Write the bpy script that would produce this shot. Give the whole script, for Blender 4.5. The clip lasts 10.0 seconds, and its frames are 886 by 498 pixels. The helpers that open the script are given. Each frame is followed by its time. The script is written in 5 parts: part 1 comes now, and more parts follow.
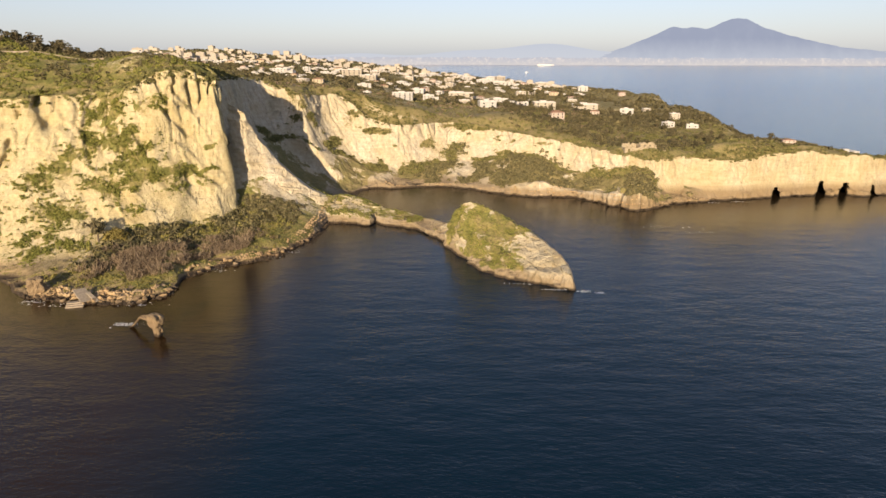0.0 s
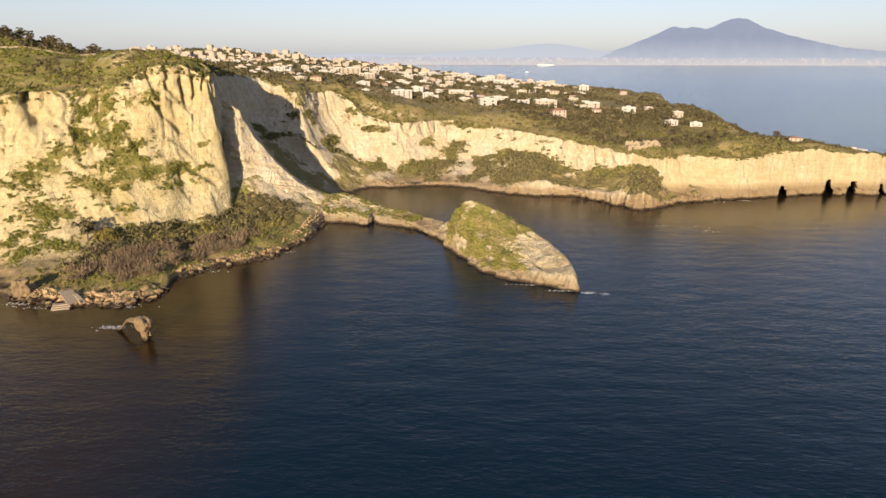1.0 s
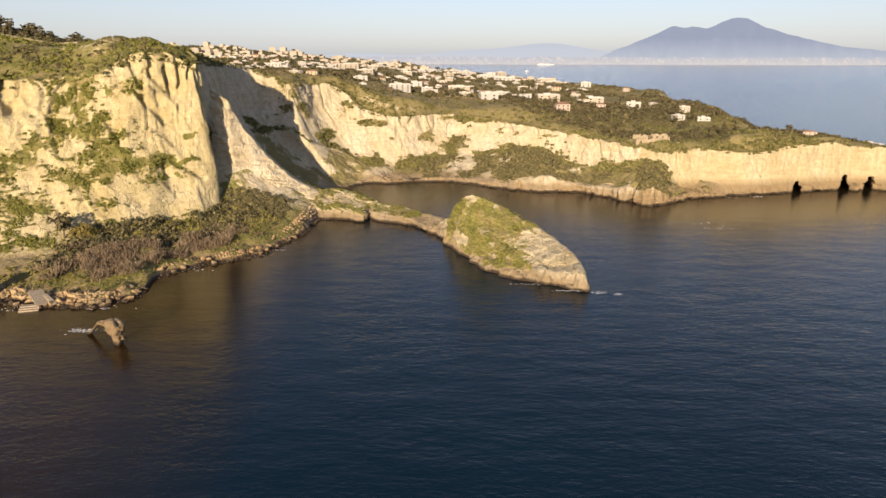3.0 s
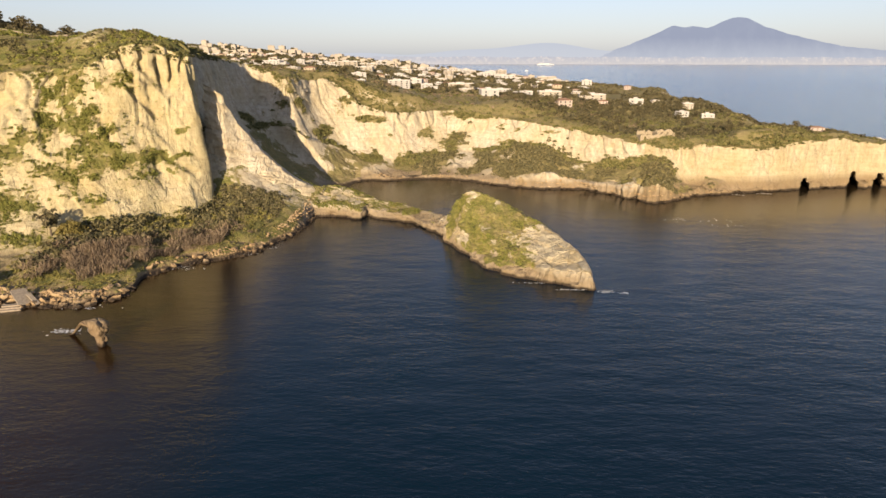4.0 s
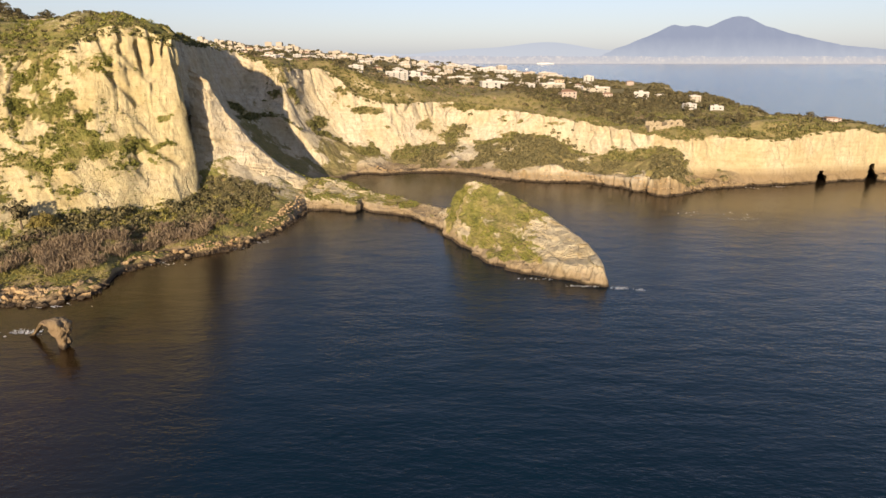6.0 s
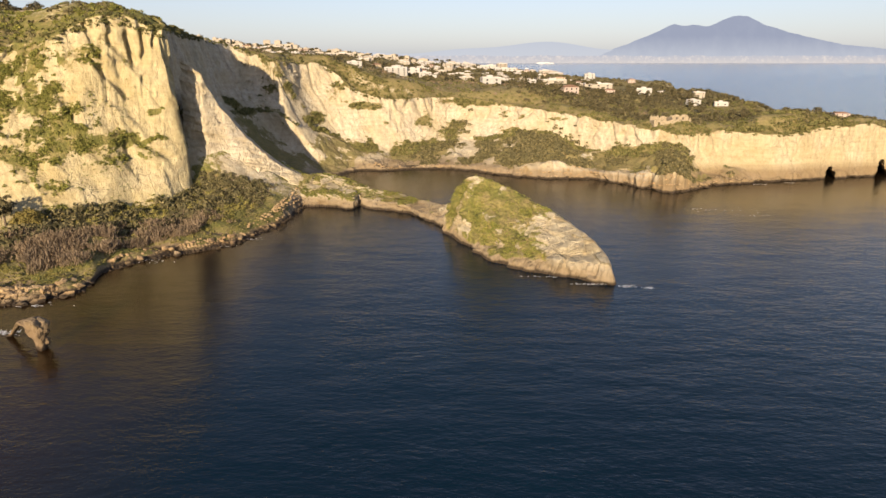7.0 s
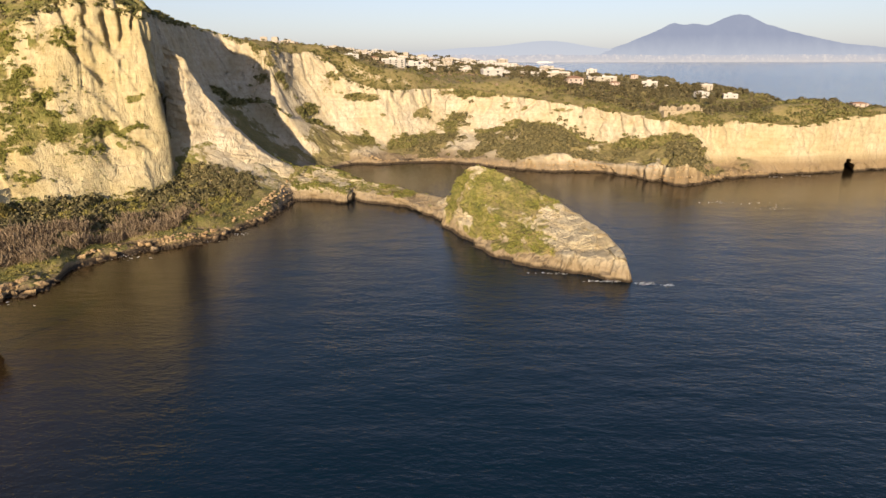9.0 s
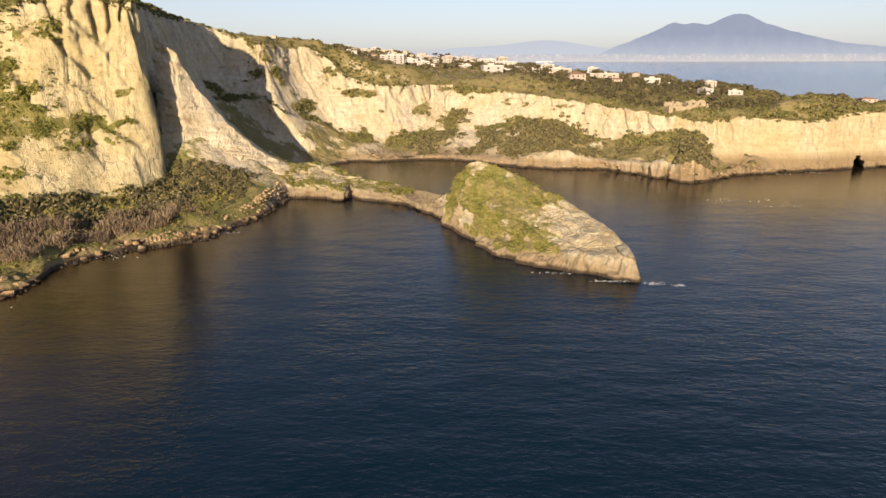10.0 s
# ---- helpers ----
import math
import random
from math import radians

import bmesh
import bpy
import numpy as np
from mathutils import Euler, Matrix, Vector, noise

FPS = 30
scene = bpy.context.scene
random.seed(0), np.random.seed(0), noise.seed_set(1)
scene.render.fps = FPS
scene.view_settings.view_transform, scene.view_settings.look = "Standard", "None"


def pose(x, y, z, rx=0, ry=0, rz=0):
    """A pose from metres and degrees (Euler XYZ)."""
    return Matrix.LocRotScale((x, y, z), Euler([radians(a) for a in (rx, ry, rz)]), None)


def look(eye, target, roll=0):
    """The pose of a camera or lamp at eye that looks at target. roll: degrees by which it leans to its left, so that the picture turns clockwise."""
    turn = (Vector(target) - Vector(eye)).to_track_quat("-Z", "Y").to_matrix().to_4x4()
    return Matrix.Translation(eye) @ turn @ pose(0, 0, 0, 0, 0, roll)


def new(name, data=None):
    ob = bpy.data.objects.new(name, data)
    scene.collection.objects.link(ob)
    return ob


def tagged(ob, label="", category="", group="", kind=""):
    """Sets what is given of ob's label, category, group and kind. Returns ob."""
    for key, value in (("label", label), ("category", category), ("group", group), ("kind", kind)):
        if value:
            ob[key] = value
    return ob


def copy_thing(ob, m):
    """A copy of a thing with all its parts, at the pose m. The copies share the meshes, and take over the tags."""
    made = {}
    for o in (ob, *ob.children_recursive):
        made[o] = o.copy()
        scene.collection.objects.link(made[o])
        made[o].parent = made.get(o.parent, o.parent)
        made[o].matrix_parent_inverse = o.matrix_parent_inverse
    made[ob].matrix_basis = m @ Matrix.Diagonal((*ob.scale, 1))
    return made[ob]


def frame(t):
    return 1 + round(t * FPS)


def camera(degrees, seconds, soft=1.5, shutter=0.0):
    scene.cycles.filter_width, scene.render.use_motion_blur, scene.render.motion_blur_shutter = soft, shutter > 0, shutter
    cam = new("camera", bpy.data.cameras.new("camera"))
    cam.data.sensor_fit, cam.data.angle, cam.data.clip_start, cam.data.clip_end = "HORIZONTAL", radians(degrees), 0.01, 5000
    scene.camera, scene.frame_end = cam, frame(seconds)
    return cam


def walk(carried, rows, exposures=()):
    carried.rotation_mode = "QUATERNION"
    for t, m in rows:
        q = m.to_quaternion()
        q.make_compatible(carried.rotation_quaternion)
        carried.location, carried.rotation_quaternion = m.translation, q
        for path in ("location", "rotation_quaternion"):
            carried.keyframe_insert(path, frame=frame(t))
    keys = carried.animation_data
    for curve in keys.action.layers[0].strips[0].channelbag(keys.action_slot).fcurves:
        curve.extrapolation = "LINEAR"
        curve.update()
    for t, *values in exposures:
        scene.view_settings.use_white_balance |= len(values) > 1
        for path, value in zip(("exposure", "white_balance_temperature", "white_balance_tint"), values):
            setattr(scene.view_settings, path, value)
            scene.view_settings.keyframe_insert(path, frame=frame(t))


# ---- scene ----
cam = camera(74.9, 10.0)
PATH = [
    (0, 0.018, 0.047, 83.951, 71.380, 0.375, 0.125),
    (0.5, 0.010, 3.440, 82.808, 71.392, 0.369, 0.123),
    (1, -0.001, 6.836, 81.557, 71.403, 0.362, 0.119),
    (1.5, -0.013, 10.233, 80.210, 71.413, 0.356, 0.114),
    (2, -0.027, 13.632, 78.777, 71.423, 0.349, 0.109),
    (2.5, -0.041, 17.031, 77.270, 71.432, 0.341, 0.102),
    (4, -0.087, 27.221, 72.419, 71.454, 0.319, 0.075),
    (4.5, -0.102, 30.614, 70.729, 71.460, 0.311, 0.064),
    (5, -0.117, 34.002, 69.023, 71.465, 0.303, 0.052),
    (5.5, -0.130, 37.386, 67.311, 71.470, 0.295, 0.038),
    (7, -0.161, 47.505, 62.255, 71.479, 0.269, -0.008),
    (7.5, -0.167, 50.863, 60.634, 71.480, 0.260, -0.025),
    (8, -0.171, 54.213, 59.064, 71.481, 0.251, -0.044),
    (8.5, -0.171, 57.555, 57.558, 71.481, 0.241, -0.063),
    (9, -0.169, 60.886, 56.125, 71.480, 0.232, -0.084),
    (9.5, -0.162, 64.206, 54.778, 71.479, 0.222, -0.105),
    (10, -0.152, 67.515, 53.527, 71.477, 0.212, -0.128),
]
walk(cam, [(t, pose(x, y, z, pitch, 0, yaw) @ pose(0, 0, 0, 0, 0, roll)) for t, x, y, z, pitch, yaw, roll in PATH])

# ---- world, sun, exposure ----
SUN_AZ, SUN_EL = 12.0, 15.0
scene.view_settings.exposure = 0.93
world = bpy.data.worlds.new("sky")
scene.world = world
world.use_nodes = True
wn, wl = world.node_tree.nodes, world.node_tree.links
sky = wn.new("ShaderNodeTexSky")
sky.sky_type, sky.sun_disc = "NISHITA", False
sky.sun_elevation, sky.sun_rotation = radians(SUN_EL), radians(180 + SUN_AZ)
sky.air_density, sky.dust_density, sky.ozone_density = 1.0, 0.9, 2.0
haze = wn.new("ShaderNodeMix")  # winter haze over the gulf
haze.data_type = "RGBA"
haze.inputs[7].default_value = (4.65, 5.0, 5.55, 1.0)
wpos = wn.new("ShaderNodeTexCoord")
wsep = wn.new("ShaderNodeSeparateXYZ")
wl.new(wpos.outputs["Generated"], wsep.inputs[0])
thick = wn.new("ShaderNodeMapRange")
thick.inputs["From Min"].default_value, thick.inputs["From Max"].default_value = 0.05, 0.6
thick.inputs["To Min"].default_value, thick.inputs["To Max"].default_value = 0.5, 0.16
wl.new(wsep.outputs[2], thick.inputs["Value"])
wl.new(thick.outputs[0], haze.inputs[0])
tint = wn.new("ShaderNodeMix")
tint.data_type, tint.blend_type = "RGBA", "MULTIPLY"
tint.inputs[0].default_value, tint.inputs[7].default_value = 1.0, (1.0, 0.94, 1.13, 1.0)
wl.new(sky.outputs[0], tint.inputs[6])
wl.new(tint.outputs[2], haze.inputs[6])
wl.new(haze.outputs[2], wn["Background"].inputs[0])
wn["Background"].inputs[1].default_value = 0.079
sun = new("sun", bpy.data.lights.new("sun", "SUN"))
sun.data.energy, sun.data.angle, sun.data.color = 5.0, radians(0.6), (1.0, 0.795, 0.55)
sun.matrix_world = look((0, 0, 0), (math.sin(radians(SUN_AZ)) * math.cos(radians(SUN_EL)), math.cos(radians(SUN_AZ)) * math.cos(radians(SUN_EL)), -math.sin(radians(SUN_EL))))


# ---- noise, in arrays ----
def lattice(i, j, k, seed):
    h = (i * 374761393 + j * 668265263 + k * 2147483647 + seed * 1274126177).astype(np.int64) & 0xFFFFFFFF
    h = ((h ^ (h >> 13)) * 1274126177) & 0xFFFFFFFF
    h = ((h ^ (h >> 15)) * 1103515245) & 0xFFFFFFFF
    return ((h ^ (h >> 16)) & 0xFFFF) / 32767.5 - 1.0


def vnoise(x, y, z, seed=0):
    """Smooth noise from -1 to 1."""
    x, y, z = np.broadcast_arrays(np.asarray(x, float), np.asarray(y, float), np.asarray(z, float))
    i, j, k = np.floor(x).astype(np.int64), np.floor(y).astype(np.int64), np.floor(z).astype(np.int64)
    u, v, w = x - i, y - j, z - k
    u, v, w = u * u * (3 - 2 * u), v * v * (3 - 2 * v), w * w * (3 - 2 * w)
    out = 0
    for a in (0, 1):
        for b in (0, 1):
            for c in (0, 1):
                out = out + lattice(i + a, j + b, k + c, seed) * (u if a else 1 - u) * (v if b else 1 - v) * (w if c else 1 - w)
    return out


def fbm(x, y, z, size, octaves=4, gain=0.5, seed=0):
    """Layered noise whose largest swells are about size metres wide."""
    out, amp, f = 0, 1.0, 1.0 / size
    for o in range(octaves):
        out = out + amp * vnoise(x * f + 7.3 * o, y * f - 3.1 * o, z * f + 1.7 * o, seed + o)
        amp, f = amp * gain, f * 2.03
    return out


def ridged(x, y, z, size, octaves=3, seed=0):
    out, amp, f = 0, 1.0, 1.0 / size
    for o in range(octaves):
        out = out + amp * (1 - 2 * np.abs(vnoise(x * f, y * f, z * f, seed + o)))
        amp, f = amp * 0.5, f * 2.1
    return out


def facets(x, y, z, size, seed):
    """Broken rock: cells, each a tilted plane of its own, with sharp creases between them."""
    x, y, z = np.broadcast_arrays(x / size, y / size, z / size)
    i, j, k = np.floor(x).astype(np.int64), np.floor(y).astype(np.int64), np.floor(z).astype(np.int64)
    best = np.full(x.shape, 9.0)
    win = [np.zeros(x.shape, np.int64) for _ in range(3)]
    off = [np.zeros(x.shape) for _ in range(3)]
    for a in (-1, 0, 1):
        for b in (-1, 0, 1):
            for c in (-1, 0, 1):
                u, v, w = i + a, j + b, k + c
                dx, dy, dz = (u + 0.5 + 0.45 * lattice(u, v, w, seed) - x, v + 0.5 + 0.45 * lattice(u, v, w, seed + 1) - y, w + 0.5 + 0.45 * lattice(u, v, w, seed + 2) - z)
                d = dx * dx + dy * dy + dz * dz
                near = d < best
                best = np.where(near, d, best)
                for t, val in zip(win, (u, v, w)):
                    t[near] = val[near]
                for t, val in zip(off, (dx, dy, dz)):
                    t[near] = val[near]
    tilt = sum(lattice(*win, seed + 5 + n) * o for n, o in enumerate(off))
    return lattice(*win, seed + 9) * 0.5 + tilt * 1.3


def smooth(a, b, x):
    t = np.clip((x - a) / (b - a), 0, 1)
    return t * t * (3 - 2 * t)


# ---- materials ----
def material(name, rough=0.9):
    m = bpy.data.materials.new(name)
    m.use_nodes = True
    n, l = m.node_tree.nodes, m.node_tree.links
    b = n["Principled BSDF"]
    b.inputs["Roughness"].default_value = rough
    b.inputs["Specular IOR Level"].default_value = 0.25
    return m, n, l, b


def noise_node(n, l, scale, detail=5.0, rough=0.55, vec=None, stretch=None, turn=0.0):
    t = n.new("ShaderNodeTexNoise")
    t.inputs["Scale"].default_value, t.inputs["Detail"].default_value, t.inputs["Roughness"].default_value = scale, detail, rough
    if vec is None:
        vec = n.new("ShaderNodeNewGeometry").outputs["Position"]
    if stretch:
        mp = n.new("ShaderNodeMapping")
        mp.inputs["Scale"].default_value, mp.inputs["Rotation"].default_value = stretch, (0, 0, radians(turn))
        l.new(vec, mp.inputs[0])
        vec = mp.outputs[0]
    l.new(vec, t.inputs["Vector"])
    return t.outputs["Fac"]


def ramp(n, l, fac, stops):
    r = n.new("ShaderNodeValToRGB")
    while len(r.color_ramp.elements) < len(stops):
        r.color_ramp.elements.new(0.5)
    for e, (p, c) in zip(r.color_ramp.elements, stops):
        e.position, e.color = p, (*c, 1.0) if len(c) == 3 else c
    l.new(fac, r.inputs[0])
    return r.outputs[0]


def mix(n, l, fac, a, b, blend="MIX"):
    m = n.new("ShaderNodeMix")
    m.data_type, m.blend_type = "RGBA", blend
    for sock, v in ((m.inputs[0], fac), (m.inputs[6], a), (m.inputs[7], b)):
        if isinstance(v, (int, float)):
            sock.default_value = v
        elif isinstance(v, tuple):
            sock.default_value = (*v, 1.0)
        else:
            l.new(v, sock)
    return m.outputs[2]


def calc(n, l, op, a, b=0.0, clamp=False):
    m = n.new("ShaderNodeMath")
    m.operation, m.use_clamp = op, clamp
    for sock, v in zip(m.inputs, (a, b)):
        if isinstance(v, (int, float)):
            sock.default_value = v
        else:
            l.new(v, sock)
    return m.outputs[0]


def bump(n, l, b, height, strength, dist):
    u = n.new("ShaderNodeBump")
    u.inputs["Strength"].default_value, u.inputs["Distance"].default_value = strength, dist
    l.new(height, u.inputs["Height"])
    l.new(u.outputs[0], b.inputs["Normal"])
    return u


def attribute(n, name):
    a = n.new("ShaderNodeAttribute")
    a.attribute_name = name
    return a.outputs["Fac"]


def rock_material(name, light, mid, dark, pale, stain=0.75, rise=0.16):
    """Weathered tuff: mottled colour, thin beds, a wet dark foot at the sea, turf where the mask 'green' says it grows."""
    m, n, l, b = material(name, 0.95)
    geo = n.new("ShaderNodeNewGeometry").outputs["Position"]
    big = noise_node(n, l, 0.06, 4, 0.6, geo)
    fine = noise_node(n, l, 0.55, 6, 0.65, geo)
    streak = noise_node(n, l, 0.5, 4, 0.6, geo, (1.0, 1.0, 0.12))
    beds = noise_node(n, l, 0.9, 3, 0.6, geo, (0.05, 0.05, 1.0))
    col = ramp(n, l, big, [(0.30, mid), (0.5, light), (0.72, pale)])
    col = mix(n, l, ramp(n, l, fine, [(0.30, (0.55, 0.55, 0.55)), (0.55, (0, 0, 0))]), col, dark)
    col = mix(n, l, 0.35, col, ramp(n, l, streak, [(0.3, (0.55, 0.5, 0.42)), (0.6, (1, 1, 1))]), "MULTIPLY")
    col = mix(n, l, 0.22, col, ramp(n, l, beds, [(0.35, (0.6, 0.55, 0.47)), (0.6, (1, 1, 1))]), "MULTIPLY")
    z = n.new("ShaderNodeSeparateXYZ")
    l.new(geo, z.inputs[0])
    wet = calc(n, l, "ADD", z.outputs[2], calc(n, l, "MULTIPLY", fine, -1.1))
    high = calc(n, l, "ADD", calc(n, l, "MULTIPLY", z.outputs[2], rise), calc(n, l, "ADD", calc(n, l, "MULTIPLY", fine, -0.5), calc(n, l, "MULTIPLY", streak, -0.45)))
    col = mix(n, l, ramp(n, l, high, [(0.0, (stain, stain, stain)), (0.45, (0, 0, 0))]), col, (0.15, 0.098, 0.05))
    col = mix(n, l, ramp(n, l, wet, [(0.0, (1, 1, 1)), (0.75, (0, 0, 0))]), col, (0.045, 0.032, 0.02))
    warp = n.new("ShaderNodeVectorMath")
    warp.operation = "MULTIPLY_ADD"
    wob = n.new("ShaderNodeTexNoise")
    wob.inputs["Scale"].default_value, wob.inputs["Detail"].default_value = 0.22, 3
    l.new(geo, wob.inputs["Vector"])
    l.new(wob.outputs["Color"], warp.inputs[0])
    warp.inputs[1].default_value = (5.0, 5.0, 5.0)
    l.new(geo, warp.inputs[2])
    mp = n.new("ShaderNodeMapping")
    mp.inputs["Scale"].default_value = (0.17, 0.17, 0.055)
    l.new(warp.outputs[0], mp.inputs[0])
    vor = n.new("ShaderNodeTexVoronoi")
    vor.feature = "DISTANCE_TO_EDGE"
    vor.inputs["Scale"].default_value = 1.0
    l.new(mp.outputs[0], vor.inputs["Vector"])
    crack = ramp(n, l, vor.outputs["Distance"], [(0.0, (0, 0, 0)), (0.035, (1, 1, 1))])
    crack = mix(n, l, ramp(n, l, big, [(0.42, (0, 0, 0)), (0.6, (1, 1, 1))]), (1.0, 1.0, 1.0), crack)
    # darkens the colour along the cracks in place of their shade
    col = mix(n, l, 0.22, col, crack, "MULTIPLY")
    turfn = noise_node(n, l, 0.8, 5, 0.7, geo)
    turf = ramp(n, l, noise_node(n, l, 0.16, 5, 0.6, geo), [(0.3, (0.088, 0.096, 0.023)), (0.48, (0.155, 0.142, 0.044)), (0.66, (0.24, 0.19, 0.09))])
    turf = mix(n, l, 0.6, turf, ramp(n, l, turfn, [(0.35, (0.42, 0.43, 0.36)), (0.6, (1.2, 1.15, 1.05))]), "MULTIPLY")
    dry = n.new("ShaderNodeMapRange")  # the turf east of the gully is drier and straw-coloured
    dry.inputs["From Min"].default_value, dry.inputs["From Max"].default_value, dry.inputs["To Max"].default_value = -135, -95, 0.6
    l.new(z.outputs[0], dry.inputs["Value"])
    far = n.new("ShaderNodeMapRange")
    far.inputs["From Min"].default_value, far.inputs["From Max"].default_value = 325, 350
    l.new(z.outputs[1], far.inputs["Value"])
    turf = mix(n, l, calc(n, l, "MULTIPLY", dry.outputs[0], far.outputs[0]), turf, mix(n, l, turfn, (0.10, 0.08, 0.036), (0.27, 0.215, 0.105)))
    g = calc(n, l, "ADD", attribute(n, "green"), calc(n, l, "MULTIPLY", calc(n, l, "SUBTRACT", turfn, 0.5), 0.9))
    gf = ramp(n, l, g, [(0.42, (0, 0, 0)), (0.58, (1, 1, 1))])
    col = mix(n, l, gf, col, turf)
    l.new(col, b.inputs["Base Color"])
    h = calc(n, l, "ADD", calc(n, l, "MULTIPLY", fine, 1.0), calc(n, l, "ADD", calc(n, l, "MULTIPLY", streak, 0.9), calc(n, l, "MULTIPLY", noise_node(n, l, 2.2, 4, 0.6, geo), 0.4)))
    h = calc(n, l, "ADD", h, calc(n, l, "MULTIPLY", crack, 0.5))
    h = calc(n, l, "ADD", h, calc(n, l, "MULTIPLY", noise_node(n, l, 0.9, 5, 0.65, geo, (1.0, 1.0, 0.3)), 1.1))
    bump(n, l, b, h, 0.85, 0.42)
    return m


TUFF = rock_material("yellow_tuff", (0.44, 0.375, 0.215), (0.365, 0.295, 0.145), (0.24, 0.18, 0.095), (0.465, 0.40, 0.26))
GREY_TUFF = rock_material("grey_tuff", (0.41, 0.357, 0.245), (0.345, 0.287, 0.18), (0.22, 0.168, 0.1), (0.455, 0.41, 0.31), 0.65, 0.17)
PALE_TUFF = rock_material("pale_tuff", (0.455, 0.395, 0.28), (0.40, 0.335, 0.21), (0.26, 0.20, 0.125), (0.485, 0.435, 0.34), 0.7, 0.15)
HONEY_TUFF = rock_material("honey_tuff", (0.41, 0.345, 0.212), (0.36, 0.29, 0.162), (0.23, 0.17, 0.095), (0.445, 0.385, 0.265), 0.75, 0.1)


def leaf_material(name, a, b_, c):
    m, n, l, b = material(name, 0.8)
    rnd = n.new("ShaderNodeNewGeometry").outputs["Random Per Island"]
    col = ramp(n, l, rnd, [(0.0, a), (0.5, b_), (1.0, c)])
    col = mix(n, l, 0.5, col, ramp(n, l, noise_node(n, l, 0.15, 3), [(0.3, (0.6, 0.62, 0.6)), (0.7, (1.25, 1.2, 1.05))]), "MULTIPLY")
    l.new(col, b.inputs["Base Color"])
    return m


LEAF = leaf_material("bush_leaves", (0.07, 0.073, 0.024), (0.12, 0.113, 0.036), (0.18, 0.155, 0.062))
GREEN_LEAF = leaf_material("fresh_green_leaves", (0.09, 0.1, 0.02), (0.155, 0.155, 0.033), (0.235, 0.215, 0.056))
GRASS_LEAF = leaf_material("yellow_green_grass", (0.12, 0.112, 0.028), (0.19, 0.168, 0.044), (0.27, 0.22, 0.072))
WOOD_LEAF = leaf_material("dark_wood_leaves", (0.043, 0.039, 0.02), (0.076, 0.065, 0.031), (0.135, 0.11, 0.056))
DARK_LEAF = leaf_material("evergreen_leaves", (0.06, 0.055, 0.027), (0.102, 0.09, 0.04), (0.175, 0.143, 0.07))
DRY_LEAF = leaf_material("dry_reeds", (0.115, 0.085, 0.055), (0.185, 0.135, 0.09), (0.26, 0.195, 0.13))


def plain(name, colour, rough=0.85, var=0.25, scale=0.7):
    m, n, l, b = material(name, rough)
    f = noise_node(n, l, scale, 5, 0.6)
    lo, hi = tuple(v * (1 - var) for v in colour), tuple(min(1, v * (1 + var)) for v in colour)
    l.new(ramp(n, l, f, [(0.3, lo), (0.7, hi)]), b.inputs["Base Color"])
    return m


